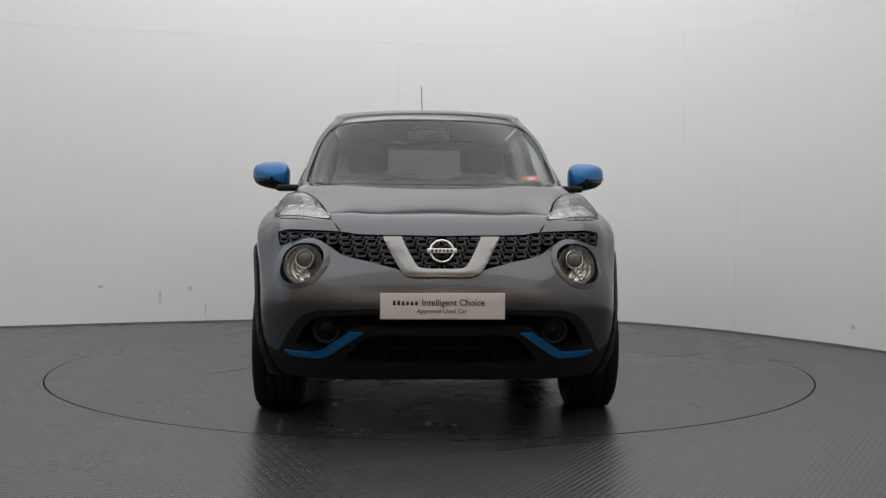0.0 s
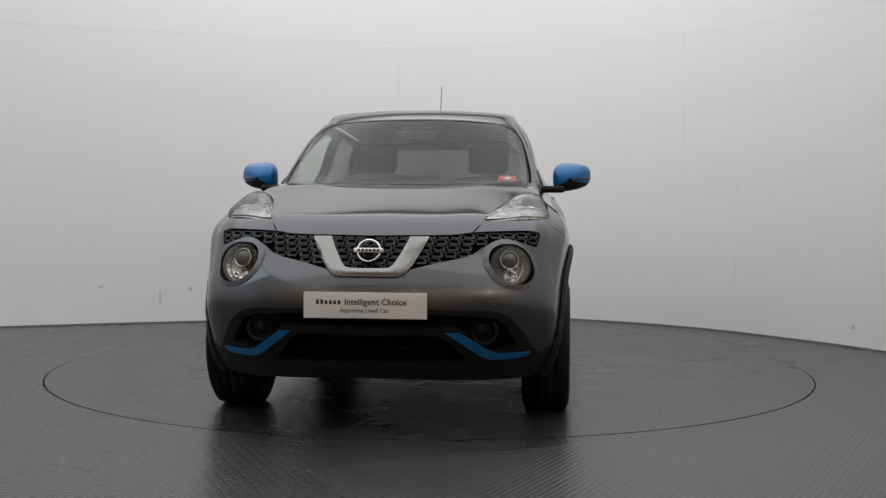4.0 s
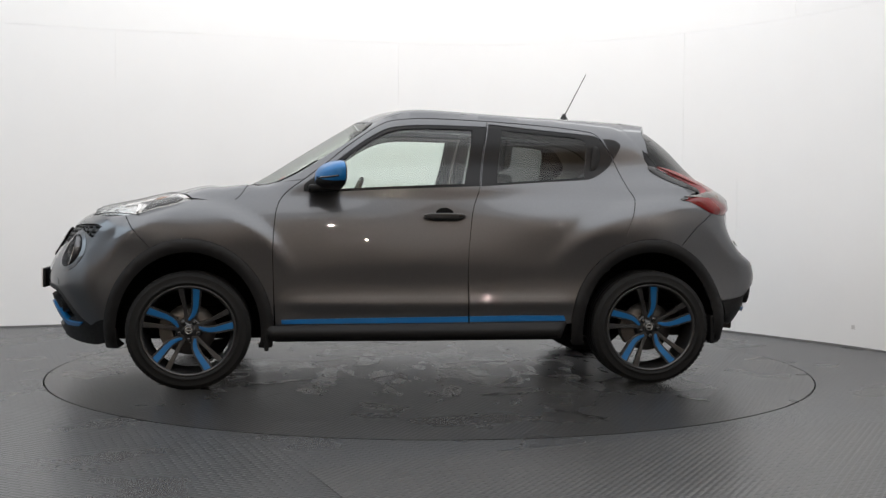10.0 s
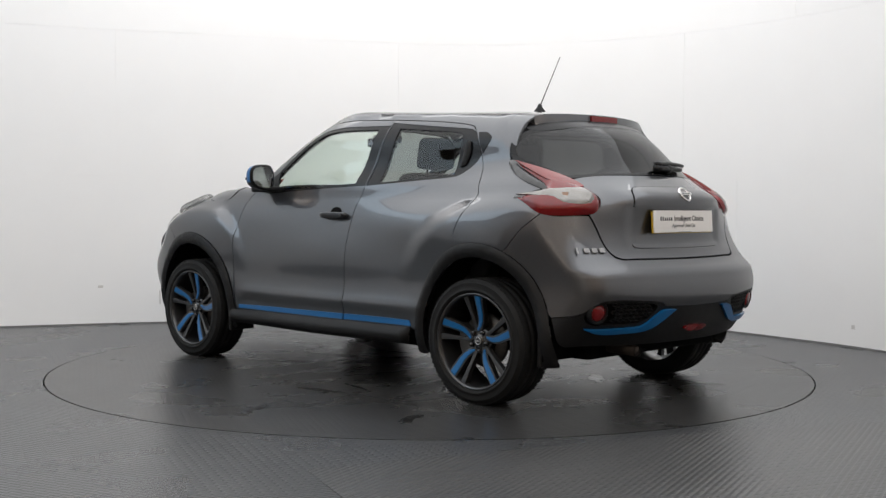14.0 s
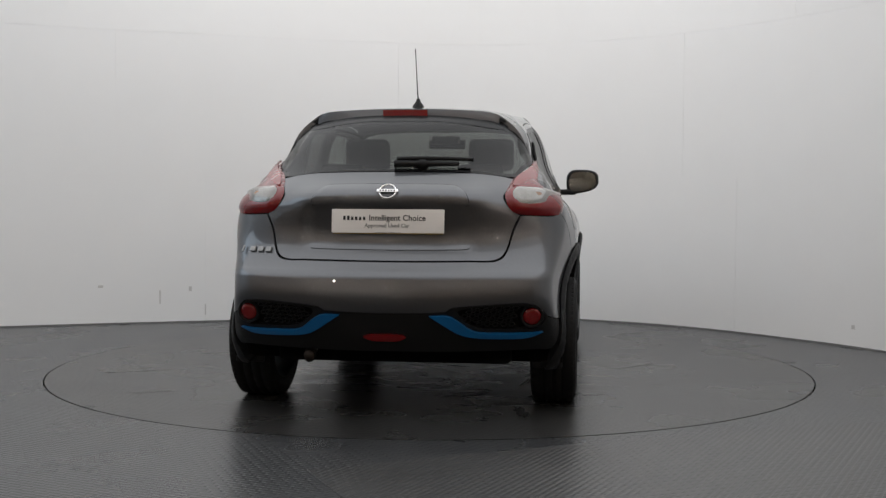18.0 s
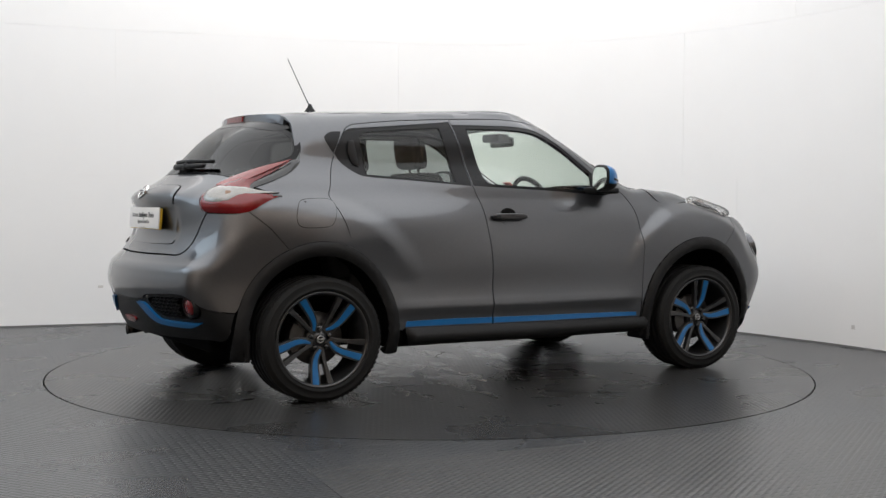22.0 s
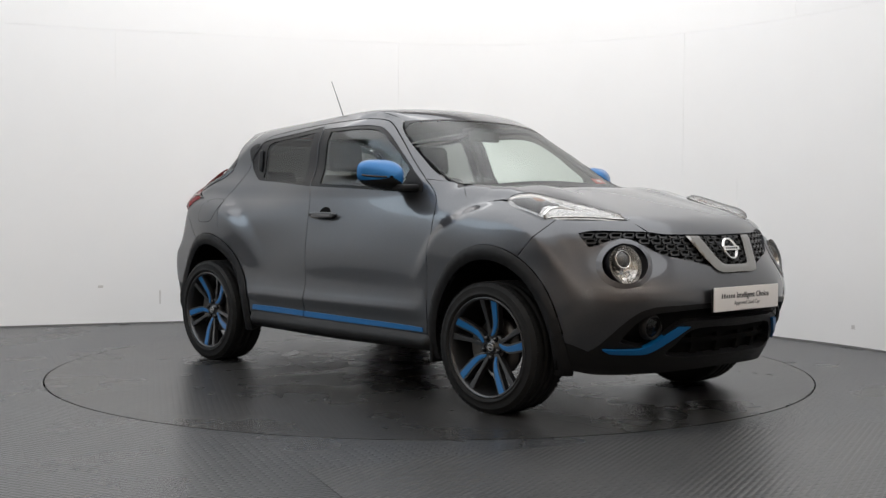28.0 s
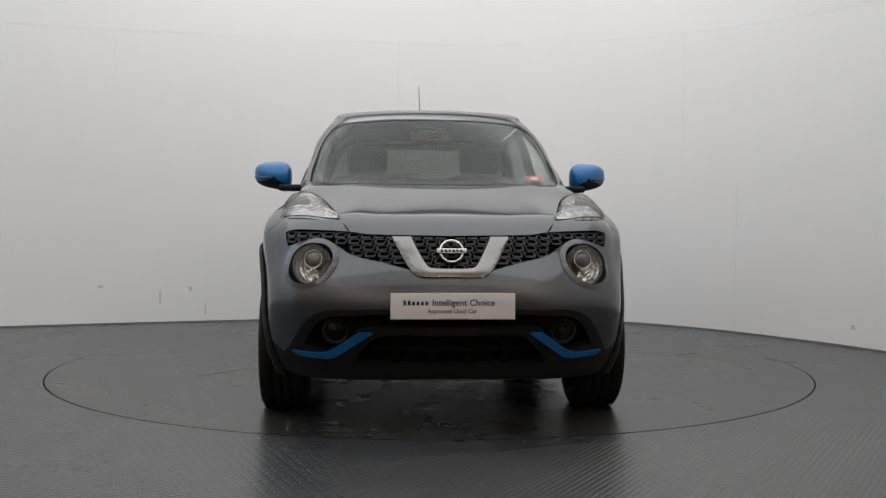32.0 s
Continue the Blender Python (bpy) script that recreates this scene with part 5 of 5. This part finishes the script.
    for q in bm.verts:
        q.co.y -= s * 0.016 * ((q.co.x + 0.112) / 0.116) ** 4
    for x0 in (-0.215, -0.03):
        box(bm, x0, x0 + 0.028, min(s * (y - 0.01), s * (y + 0.03)), max(s * (y - 0.01), s * (y + 0.03)), 0.921, 0.940, 0.004)
    part("grip", bm, GRIP, handle, "dark grey door grip")
    bm = bmesh.new()
    box(bm, -0.212, -0.190, min(s * (y + 0.038), s * (y + 0.041)), max(s * (y + 0.038), s * (y + 0.041)), 0.924, 0.938, 0.001)
    part("key_cover", bm, GLOSS_BLACK, handle)
    # grip of the rear door, in the black frame
    patch("hidden_grip", [(-0.985, 1.325, C), (-1.012, 1.325), (-1.022, 1.26), (-0.998, 1.20, C), (-0.965, 1.19, C), (-0.972, 1.25)], BLACK, car, side=s, lift=0.006, dome=0.006, reach=0.01, step=0.012, label="hidden rear door grip")
    # mud flaps
    for x0, y0, z0 in ((0.855, 0.80, 0.20), (-1.640, 0.79, 0.215)):
        bm = bmesh.new()
        box(bm, x0 - 0.012, x0 + 0.012, min(s * 0.66, s * (0.84 if x0 > 0 else 0.80)), max(s * 0.66, s * (0.84 if x0 > 0 else 0.80)), z0, z0 + 0.16, 0.010)
        part("mud_flap", bm, BLACK, car, "black mud flap")

# fuel flap on the driver's flank
FLAP = [(-1.386, 0.915), (-1.372, 0.995), (-1.335, 1.015), (-1.20, 1.017), (-1.178, 0.985), (-1.208, 0.900), (-1.24, 0.880), (-1.36, 0.878)]
patch("fuel_flap_gap", FLAP, DARK, car, side=-1, lift=0.0006, depth=0.002, step=0.02, gap=-0.0028)
patch("fuel_flap", FLAP, PAINT, car, side=-1, lift=0.0014, depth=0.003, step=0.02)

# grille: dark backing, cells, bright V and emblem
grille = new("front_grille")
grille.parent = car
tagged(grille, "black cell grille with bright V bar")
patch("grille_back", whole([(NOSE_A, 0.866), (2.05, 0.870), (1.912, 0.873), (1.73, 0.866), (1.742, 0.800), (1.783, 0.806), (1.869, 0.842), (1.928, 0.850), (2.016, 0.818), (2.101, 0.777), (2.247, 0.748), (2.384, 0.715), (2.433, 0.687), (NOSE_A, 0.685)], NOSE_A), DARK, grille, lift=-0.028, depth=0.0, step=0.04)
GRILLE_LINE = path([(NOSE_A, 0.866, C), (2.05, 0.868), (1.912, 0.871), (1.731, 0.864, C), (1.774, 0.812, C), (1.797, 0.816), (1.869, 0.845), (1.928, 0.852), (2.016, 0.821), (2.101, 0.780), (2.247, 0.750), (2.384, 0.717), (2.433, 0.690, C), (NOSE_A, 0.688, C)], 0.02)
for s in SIDES:
    for j in range(7):
        z = 0.700 + 0.0265 * j
        for i in range(24):
            u = NOSE_A - 0.022 - 0.062 * i + 0.016 * j - 0.031 * (j % 2)
            cell = np.array([(u - 0.0295, z + 0.004), (u - 0.020, z + 0.0132), (u + 0.0295, z + 0.0132), (u + 0.022, z - 0.011), (u - 0.022, z - 0.011)])
            if u > NOSE_A - 0.005 or not inside(GRILLE_LINE, cell.mean(0)[None]).all() or (u > 2.31 + 0.75 * (0.85 - z) and u < 2.35 + 0.75 * (0.85 - z)):
                continue
            mid = cell.mean(0)
            hole = mid + (cell - mid) * (0.74, 0.56) + (0.0035, 0.0022)
            patch("grille_cell", [(*q, C) for q in cell], GRILLE_BLACK, grille, side=s, lift=-0.006, depth=0.018, step=0.3, line=0.3, holes=[[(*q, C) for q in hole]])
patch("v_bar", whole([(NOSE_A, 0.684), (2.432, 0.684), (2.380, 0.708), (2.266, 0.850, C), (2.358, 0.850, C), (2.442, 0.734), (2.472, 0.719), (NOSE_A, 0.717)], NOSE_A), SATIN, grille, lift=0.008, dome=0.004, reach=0.010, depth=0.035, step=0.010, line=0.015, label="polished V bar")


def emblem(u, z, r, parent, lift):
    m = facing(u, z, 1, 0.3, lift)
    e = new("emblem")
    e.parent = parent
    tagged(e, "chrome ring badge with crossbar")
    part("ring", lathe([(r * 0.78, 0.0), (r * 0.80, 0.007), (r * 0.88, 0.010), (r * 0.97, 0.007), (r, 0.0)], 40, "z"), CHROME, e, m=m)
    bm = bmesh.new()
    box(bm, -r * 1.16, r * 1.16, -r * 0.19, r * 0.19, 0.002, 0.013, 0.002)
    part("crossbar", bm, CHROME, e, m=m)
    bm = bmesh.new()
    for k in range(6):
        box(bm, -r * 0.85 + k * r * 0.30, -r * 0.66 + k * r * 0.30, -r * 0.085, r * 0.085, 0.0132, 0.0140)
    part("lettering_bars", bm, INK, e, m=m)


emblem(NOSE_A, 0.786, 0.055, grille, 0.012)
emblem(TAIL_A, 1.042, 0.043, gate, 0.010)

# lower mouth bars, coloured near black for the shade inside the opening
for z, h in ((0.368, 0.020),):
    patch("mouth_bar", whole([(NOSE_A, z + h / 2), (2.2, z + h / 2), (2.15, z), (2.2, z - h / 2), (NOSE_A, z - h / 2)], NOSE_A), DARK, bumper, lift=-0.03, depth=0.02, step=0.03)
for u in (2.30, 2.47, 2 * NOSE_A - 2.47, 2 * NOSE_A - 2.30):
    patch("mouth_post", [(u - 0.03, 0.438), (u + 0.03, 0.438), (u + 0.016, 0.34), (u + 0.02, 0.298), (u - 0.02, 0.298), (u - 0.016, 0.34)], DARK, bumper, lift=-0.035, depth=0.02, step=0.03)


# ---- plates and lettering ----
def lettering(text, size, mat, parent, m, name="lettering"):
    cu = bpy.data.curves.new(name, "FONT")
    cu.body, cu.size, cu.extrude, cu.align_x, cu.align_y, cu.resolution_u = text, size, 0.0004, "LEFT", "CENTER", 3
    cu.offset = 0.0006
    tmp = bpy.data.objects.new(name, cu)
    me = bpy.data.meshes.new_from_object(tmp)
    bpy.data.objects.remove(tmp)
    bpy.data.curves.remove(cu)
    xs = [v.co.x for v in me.vertices]
    ob = mesh_part(name, me, mat, parent, smooth=False)
    ob.matrix_basis = m
    return max(xs) - min(xs)


def show_plate(name, m, backing, back_size, label):
    """A dealer's show plate: board, lettering and the spacer behind it. m: +x along the plate, +y up, +z outward."""
    pl = new(name)
    pl.parent = car
    tagged(pl, label)
    bm = bmesh.new()
    box(bm, -0.262, 0.262, -0.055, 0.055, -0.004, 0.003, 0.0015)
    part("board", bm, PLATE, pl, m=m)
    bm = bmesh.new()
    box(bm, -back_size, back_size, -0.058, 0.050, -0.018, -0.0045, 0.002)
    part("backing", bm, backing, pl, m=m)
    bm = bmesh.new()
    for k in range(6):
        box(bm, -0.208 + 0.0185 * k, -0.208 + 0.0185 * k + 0.011, 0.004, 0.024 if k in (0, 1) else 0.020, 0.0032, 0.0038)
    part("brand_bars", bm, INK, pl, m=m)
    lettering("Intelligent Choice", 0.0372, INK, pl, m @ Matrix.Translation((-0.088, 0.014, 0.0036)))
    lettering("Approved Used Car", 0.0255, PALE_INK, pl, m @ Matrix.Translation((-0.108, -0.021, 0.0036)))
    bm = bmesh.new()
    for k in range(14):
        box(bm, -0.06 + 0.009 * k, -0.054 + 0.009 * k, -0.0535, -0.051, 0.0032, 0.0036)
    part("small_print", bm, PALE_INK, pl, m=m)


show_plate("front_plate", pose(2.136, 0, 0.567, 90, 0, 90), BLACK, 0.26, "white show plate on a black carrier")
show_plate("rear_plate", pose(-1.914, 0, 0.915, 90 - 4, 0, -90), YELLOW, 0.258, "white show plate over a yellow plate")
# model name as plain bars
m = facing(-1.812, 0.776, 1, 0.0, 0.004)
badge = new("badge")
badge.parent = car
tagged(badge, "chrome model badge as plain bars")
for k, (w, h) in enumerate(((0.010, 0.034), (0.030, 0.025), (0.030, 0.025), (0.030, 0.025))):
    bm = bmesh.new()
    x0 = -0.080 + 0.044 * k
    box(bm, x0, x0 + w, -h / 2, h / 2, 0, 0.005, 0.001)
    part("badge_bar", bm, BADGE, badge, smooth=False, m=m)

# wiper, brake lamp, aerial, exhaust, fog lamp
wiper = new("rear_wiper")
wiper.parent = gate
bm = bmesh.new()
p0 = belt(np.array([(TAIL_A - 0.20, 1.178)]))[0]
bmesh.ops.create_uvsphere(bm, u_segments=20, v_segments=12, radius=0.034, matrix=Matrix.Translation(p0 + np.array((-0.012, 0.0, 0.006))) @ Matrix.Diagonal((0.8, 1.2, 0.8, 1)))
part("wiper_hub", bm, BLACK, wiper)
line = [belt(np.array([(TAIL_A - a, 1.196 - 0.05 * (a - 0.3) ** 2)]))[0] + np.array((-0.034, 0, 0.016)) for a in np.linspace(0.02, 0.57, 9)]
part("wiper_blade", tube(line, 0.012, 8, 0.8), BLACK, wiper)
line = [belt(np.array([(TAIL_A - a, 1.180)]))[0] + np.array((-0.026, 0, 0.006)) for a in np.linspace(0.0, 0.46, 7)]
part("wiper_arm", tube(line, 0.018, 8, 0.6), BLACK, wiper)
bm = bmesh.new()
n = 9
for k in range(n):
    y = -0.100 + 0.2 * k / (n - 1)
    box(bm, -1.413 + 0.25 * y * y, -1.372, y - 0.0126, y + 0.0126, 1.437 - 0.02 * y * y, 1.4665 - 0.03 * y * y)
bmesh.ops.remove_doubles(bm, verts=bm.verts, dist=0.002)
part("brake_lamp", bm, RED, car, "red high brake lamp", smooth=False)
aerial = new("aerial")
aerial.parent = car
part("aerial_foot", lathe([(0.034, -0.012), (0.030, 0.004), (0.016, 0.020), (0.009, 0.040), (0.0, 0.042)], 24, "z"), BLACK, aerial, m=pose(-0.955, 0, 1.522))
part("aerial_mast", tube([(-0.955, 0, 1.545), (-0.985, 0, 1.60), (-1.095, -0.004, 1.811)], 0.0038, 8, 0.55), BLACK, aerial)
ex = new("exhaust")
ex.parent = car
part("tail_pipe", tube([(-1.60, 0.42, 0.30), (-1.80, 0.385, 0.295), (-1.90, 0.370, 0.285)], 0.028, 20), RUST, ex, "brown tail pipe")
bm = lathe([(0.029, 0.0), (0.030, 0.003), (0.026, 0.002), (0.024, -0.05), (0.0, -0.05)], 24, "x")
part("pipe_end", bm, DARK, ex, m=pose(-1.902, 0.370, 0.285, 0, 0, 180))
bm = bmesh.new()
box(bm, -1.62, -1.25, 0.30, 0.62, 0.24, 0.36, 0.05)
part("silencer", bm, RUST, ex, "brown silencer")
patch("rear_fog_lamp", whole([(TAIL_A, 0.402), (TAIL_A + 0.08, 0.398), (TAIL_A + 0.10, 0.388), (TAIL_A + 0.06, 0.372), (TAIL_A, 0.370)], TAIL_A), RED, rear_bumper, lift=0.006, depth=0.01, step=0.02, label="red rear fog lamp")
patch("gate_ledge", whole([(TAIL_A, 0.800), (-2.15, 0.800), (-2.05, 0.806), (-2.06, 0.788), (-2.15, 0.784), (TAIL_A, 0.782)], TAIL_A), PAINT, gate, lift=0.004, depth=0.006, dome=0.004, reach=0.01, step=0.02)
# front wipers at the foot of the windscreen
for y0, y1 in ((-0.55, -0.02), (-0.05, 0.48)):
    pts = [roofward(np.array([(0.962 - 0.03 * k, y0 + (y1 - y0) * k)]))[0] + np.array((0.012, 0, -0.010)) for k in (0, 0.25, 0.5, 0.75, 1)]
    part("windscreen_wiper", tube(pts, 0.005, 6), BLACK, car)
q = roofward(np.array([(0.79, 0.535)]))[0]
bm = bmesh.new()
box(bm, -0.045, 0.045, -0.026, 0.026, -0.001, 0.001)
m = Matrix.Translation(q + np.array((-0.012, 0, -0.014))) @ pose(0, 0, 0, 0, 32, 0) @ pose(0, 0, 0, 0, 0, 90)
part("windscreen_sticker", bm, STICKER, car, "red sticker behind the windscreen", m=m)
bm = bmesh.new()
box(bm, -0.018, 0.018, -0.012, 0.012, 0.0012, 0.002)
part("sticker_print", bm, PLATE, car, m=m)


# ---- cabin ----
def soft_box(x0, x1, y0, y1, z0, z1, bevel, tilt=0.0):
    bm = bmesh.new()
    box(bm, x0, x1, y0, y1, z0, z1, bevel)
    if tilt:
        for q in bm.verts:
            q.co.x -= (q.co.z - z0) * tilt
    return bm


for y0 in (-0.36, 0.36):
    seat = new("front_seat")
    seat.parent = car
    part("cushion", soft_box(-0.30, 0.20, y0 - 0.24, y0 + 0.24, 0.46, 0.62, 0.06), SEAT, seat)
    part("backrest", soft_box(-0.38, -0.24, y0 - 0.23, y0 + 0.23, 0.58, 1.17, 0.06, 0.28), SEAT, seat)
    part("headrest", soft_box(-0.53, -0.44, y0 - 0.13, y0 + 0.13, 1.19, 1.37, 0.045, 0.15), SEAT, seat)
    part("headrest_posts", tube([(-0.46, y0 - 0.05, 1.12), (-0.48, y0 - 0.05, 1.22), (-0.48, y0 + 0.05, 1.22), (-0.46, y0 + 0.05, 1.12)], 0.008, 6), SATIN, seat)
bench = new("rear_seat")
bench.parent = car
part("cushion", soft_box(-1.00, -0.62, -0.62, 0.62, 0.46, 0.64, 0.06), SEAT, bench)
part("backrest", soft_box(-1.10, -0.98, -0.62, 0.62, 0.60, 1.10, 0.05, 0.25), SEAT, bench)
for y0 in (-0.36, 0.36):
    part("headrest", soft_box(-1.23, -1.15, y0 - 0.12, y0 + 0.12, 1.09, 1.20, 0.035, 0.1), SEAT, bench)
part("dashboard", soft_box(0.52, 0.98, -0.68, 0.68, 0.62, 1.035, 0.06, -0.1), DASH, car)
bm = soft_box(0.42, 0.62, -0.53, -0.21, 0.98, 1.075, 0.04)
part("instrument_hood", bm, DASH, car)
for s in SIDES:
    patch("door_trim", [(0.70, 0.40, C), (0.66, 1.04), (-0.2, 1.06), (-1.0, 1.08, C), (-0.8, 0.6), (-0.75, 0.40, C)], DASH, car, side=s, lift=-0.07, depth=0, step=0.08)
wheel_pose = pose(0.36, -0.36, 0.985, 0, -25, 0)
steer = new("steering_wheel")
steer.parent = car
bm = bmesh.new()
ring = [(0.0, 0.185 * math.cos(a), 0.185 * math.sin(a)) for a in np.linspace(0, 2 * math.pi, 40)]
part("rim", tube(ring, 0.015, 8), DASH, steer, m=wheel_pose)
part("boss", soft_box(-0.02, 0.03, -0.07, 0.07, -0.06, 0.05, 0.02), DASH, steer, m=wheel_pose)
part("spokes", soft_box(-0.005, 0.01, -0.18, 0.18, -0.02, 0.02, 0.004), DASH, steer, m=wheel_pose)
part("rear_view_mirror", soft_box(0.40, 0.43, -0.12, 0.12, 1.365, 1.425, 0.015), GLOSS_BLACK, car, m=pose(-0.05, 0.0, -0.01))
part("sensor_pod", soft_box(0.27, 0.36, -0.09, 0.09, 1.385, 1.435, 0.015), DASH, car)


# ---- what moves ----
TURN = [(0.0, 2.12), (2.4, 2.12)]
# it starts gently: speed grows to 12.95 degrees a second over two seconds
TURN += [(t, 2.12 - 12.95 * (t - 2.4) ** 2 / 4.0) for t in (2.8, 3.2, 3.6, 4.0, 4.4)]
TURN += [(5.0, -18.54), (6.0, -31.46), (7.5, -50.83), (9.0, -70.40), (11.0, -96.54), (13.0, -122.65), (14.5, -142.03), (17.0, -174.54),
         (19.0, -200.63), (21.0, -226.79), (23.0, -252.72), (25.0, -279.06), (28.0, -318.35), (29.0, -331.5), (29.5, -337.9), (30.0, -344.05), (30.5, -349.45), (31.0, -353.5), (31.5, -355.95), (32.0, -356.78)]


def motions():
    """The turntable carries the car round once, from rest to rest."""
    seat = pose(0.126, -0.035, 0)
    walk(car, [(t, pose(0, 0, 0, 0, 0, a - 90) @ seat) for t, a in TURN])
    walk(turntable, [(t, pose(0, 0, 0, 0, 0, a)) for t, a in TURN])


motions()
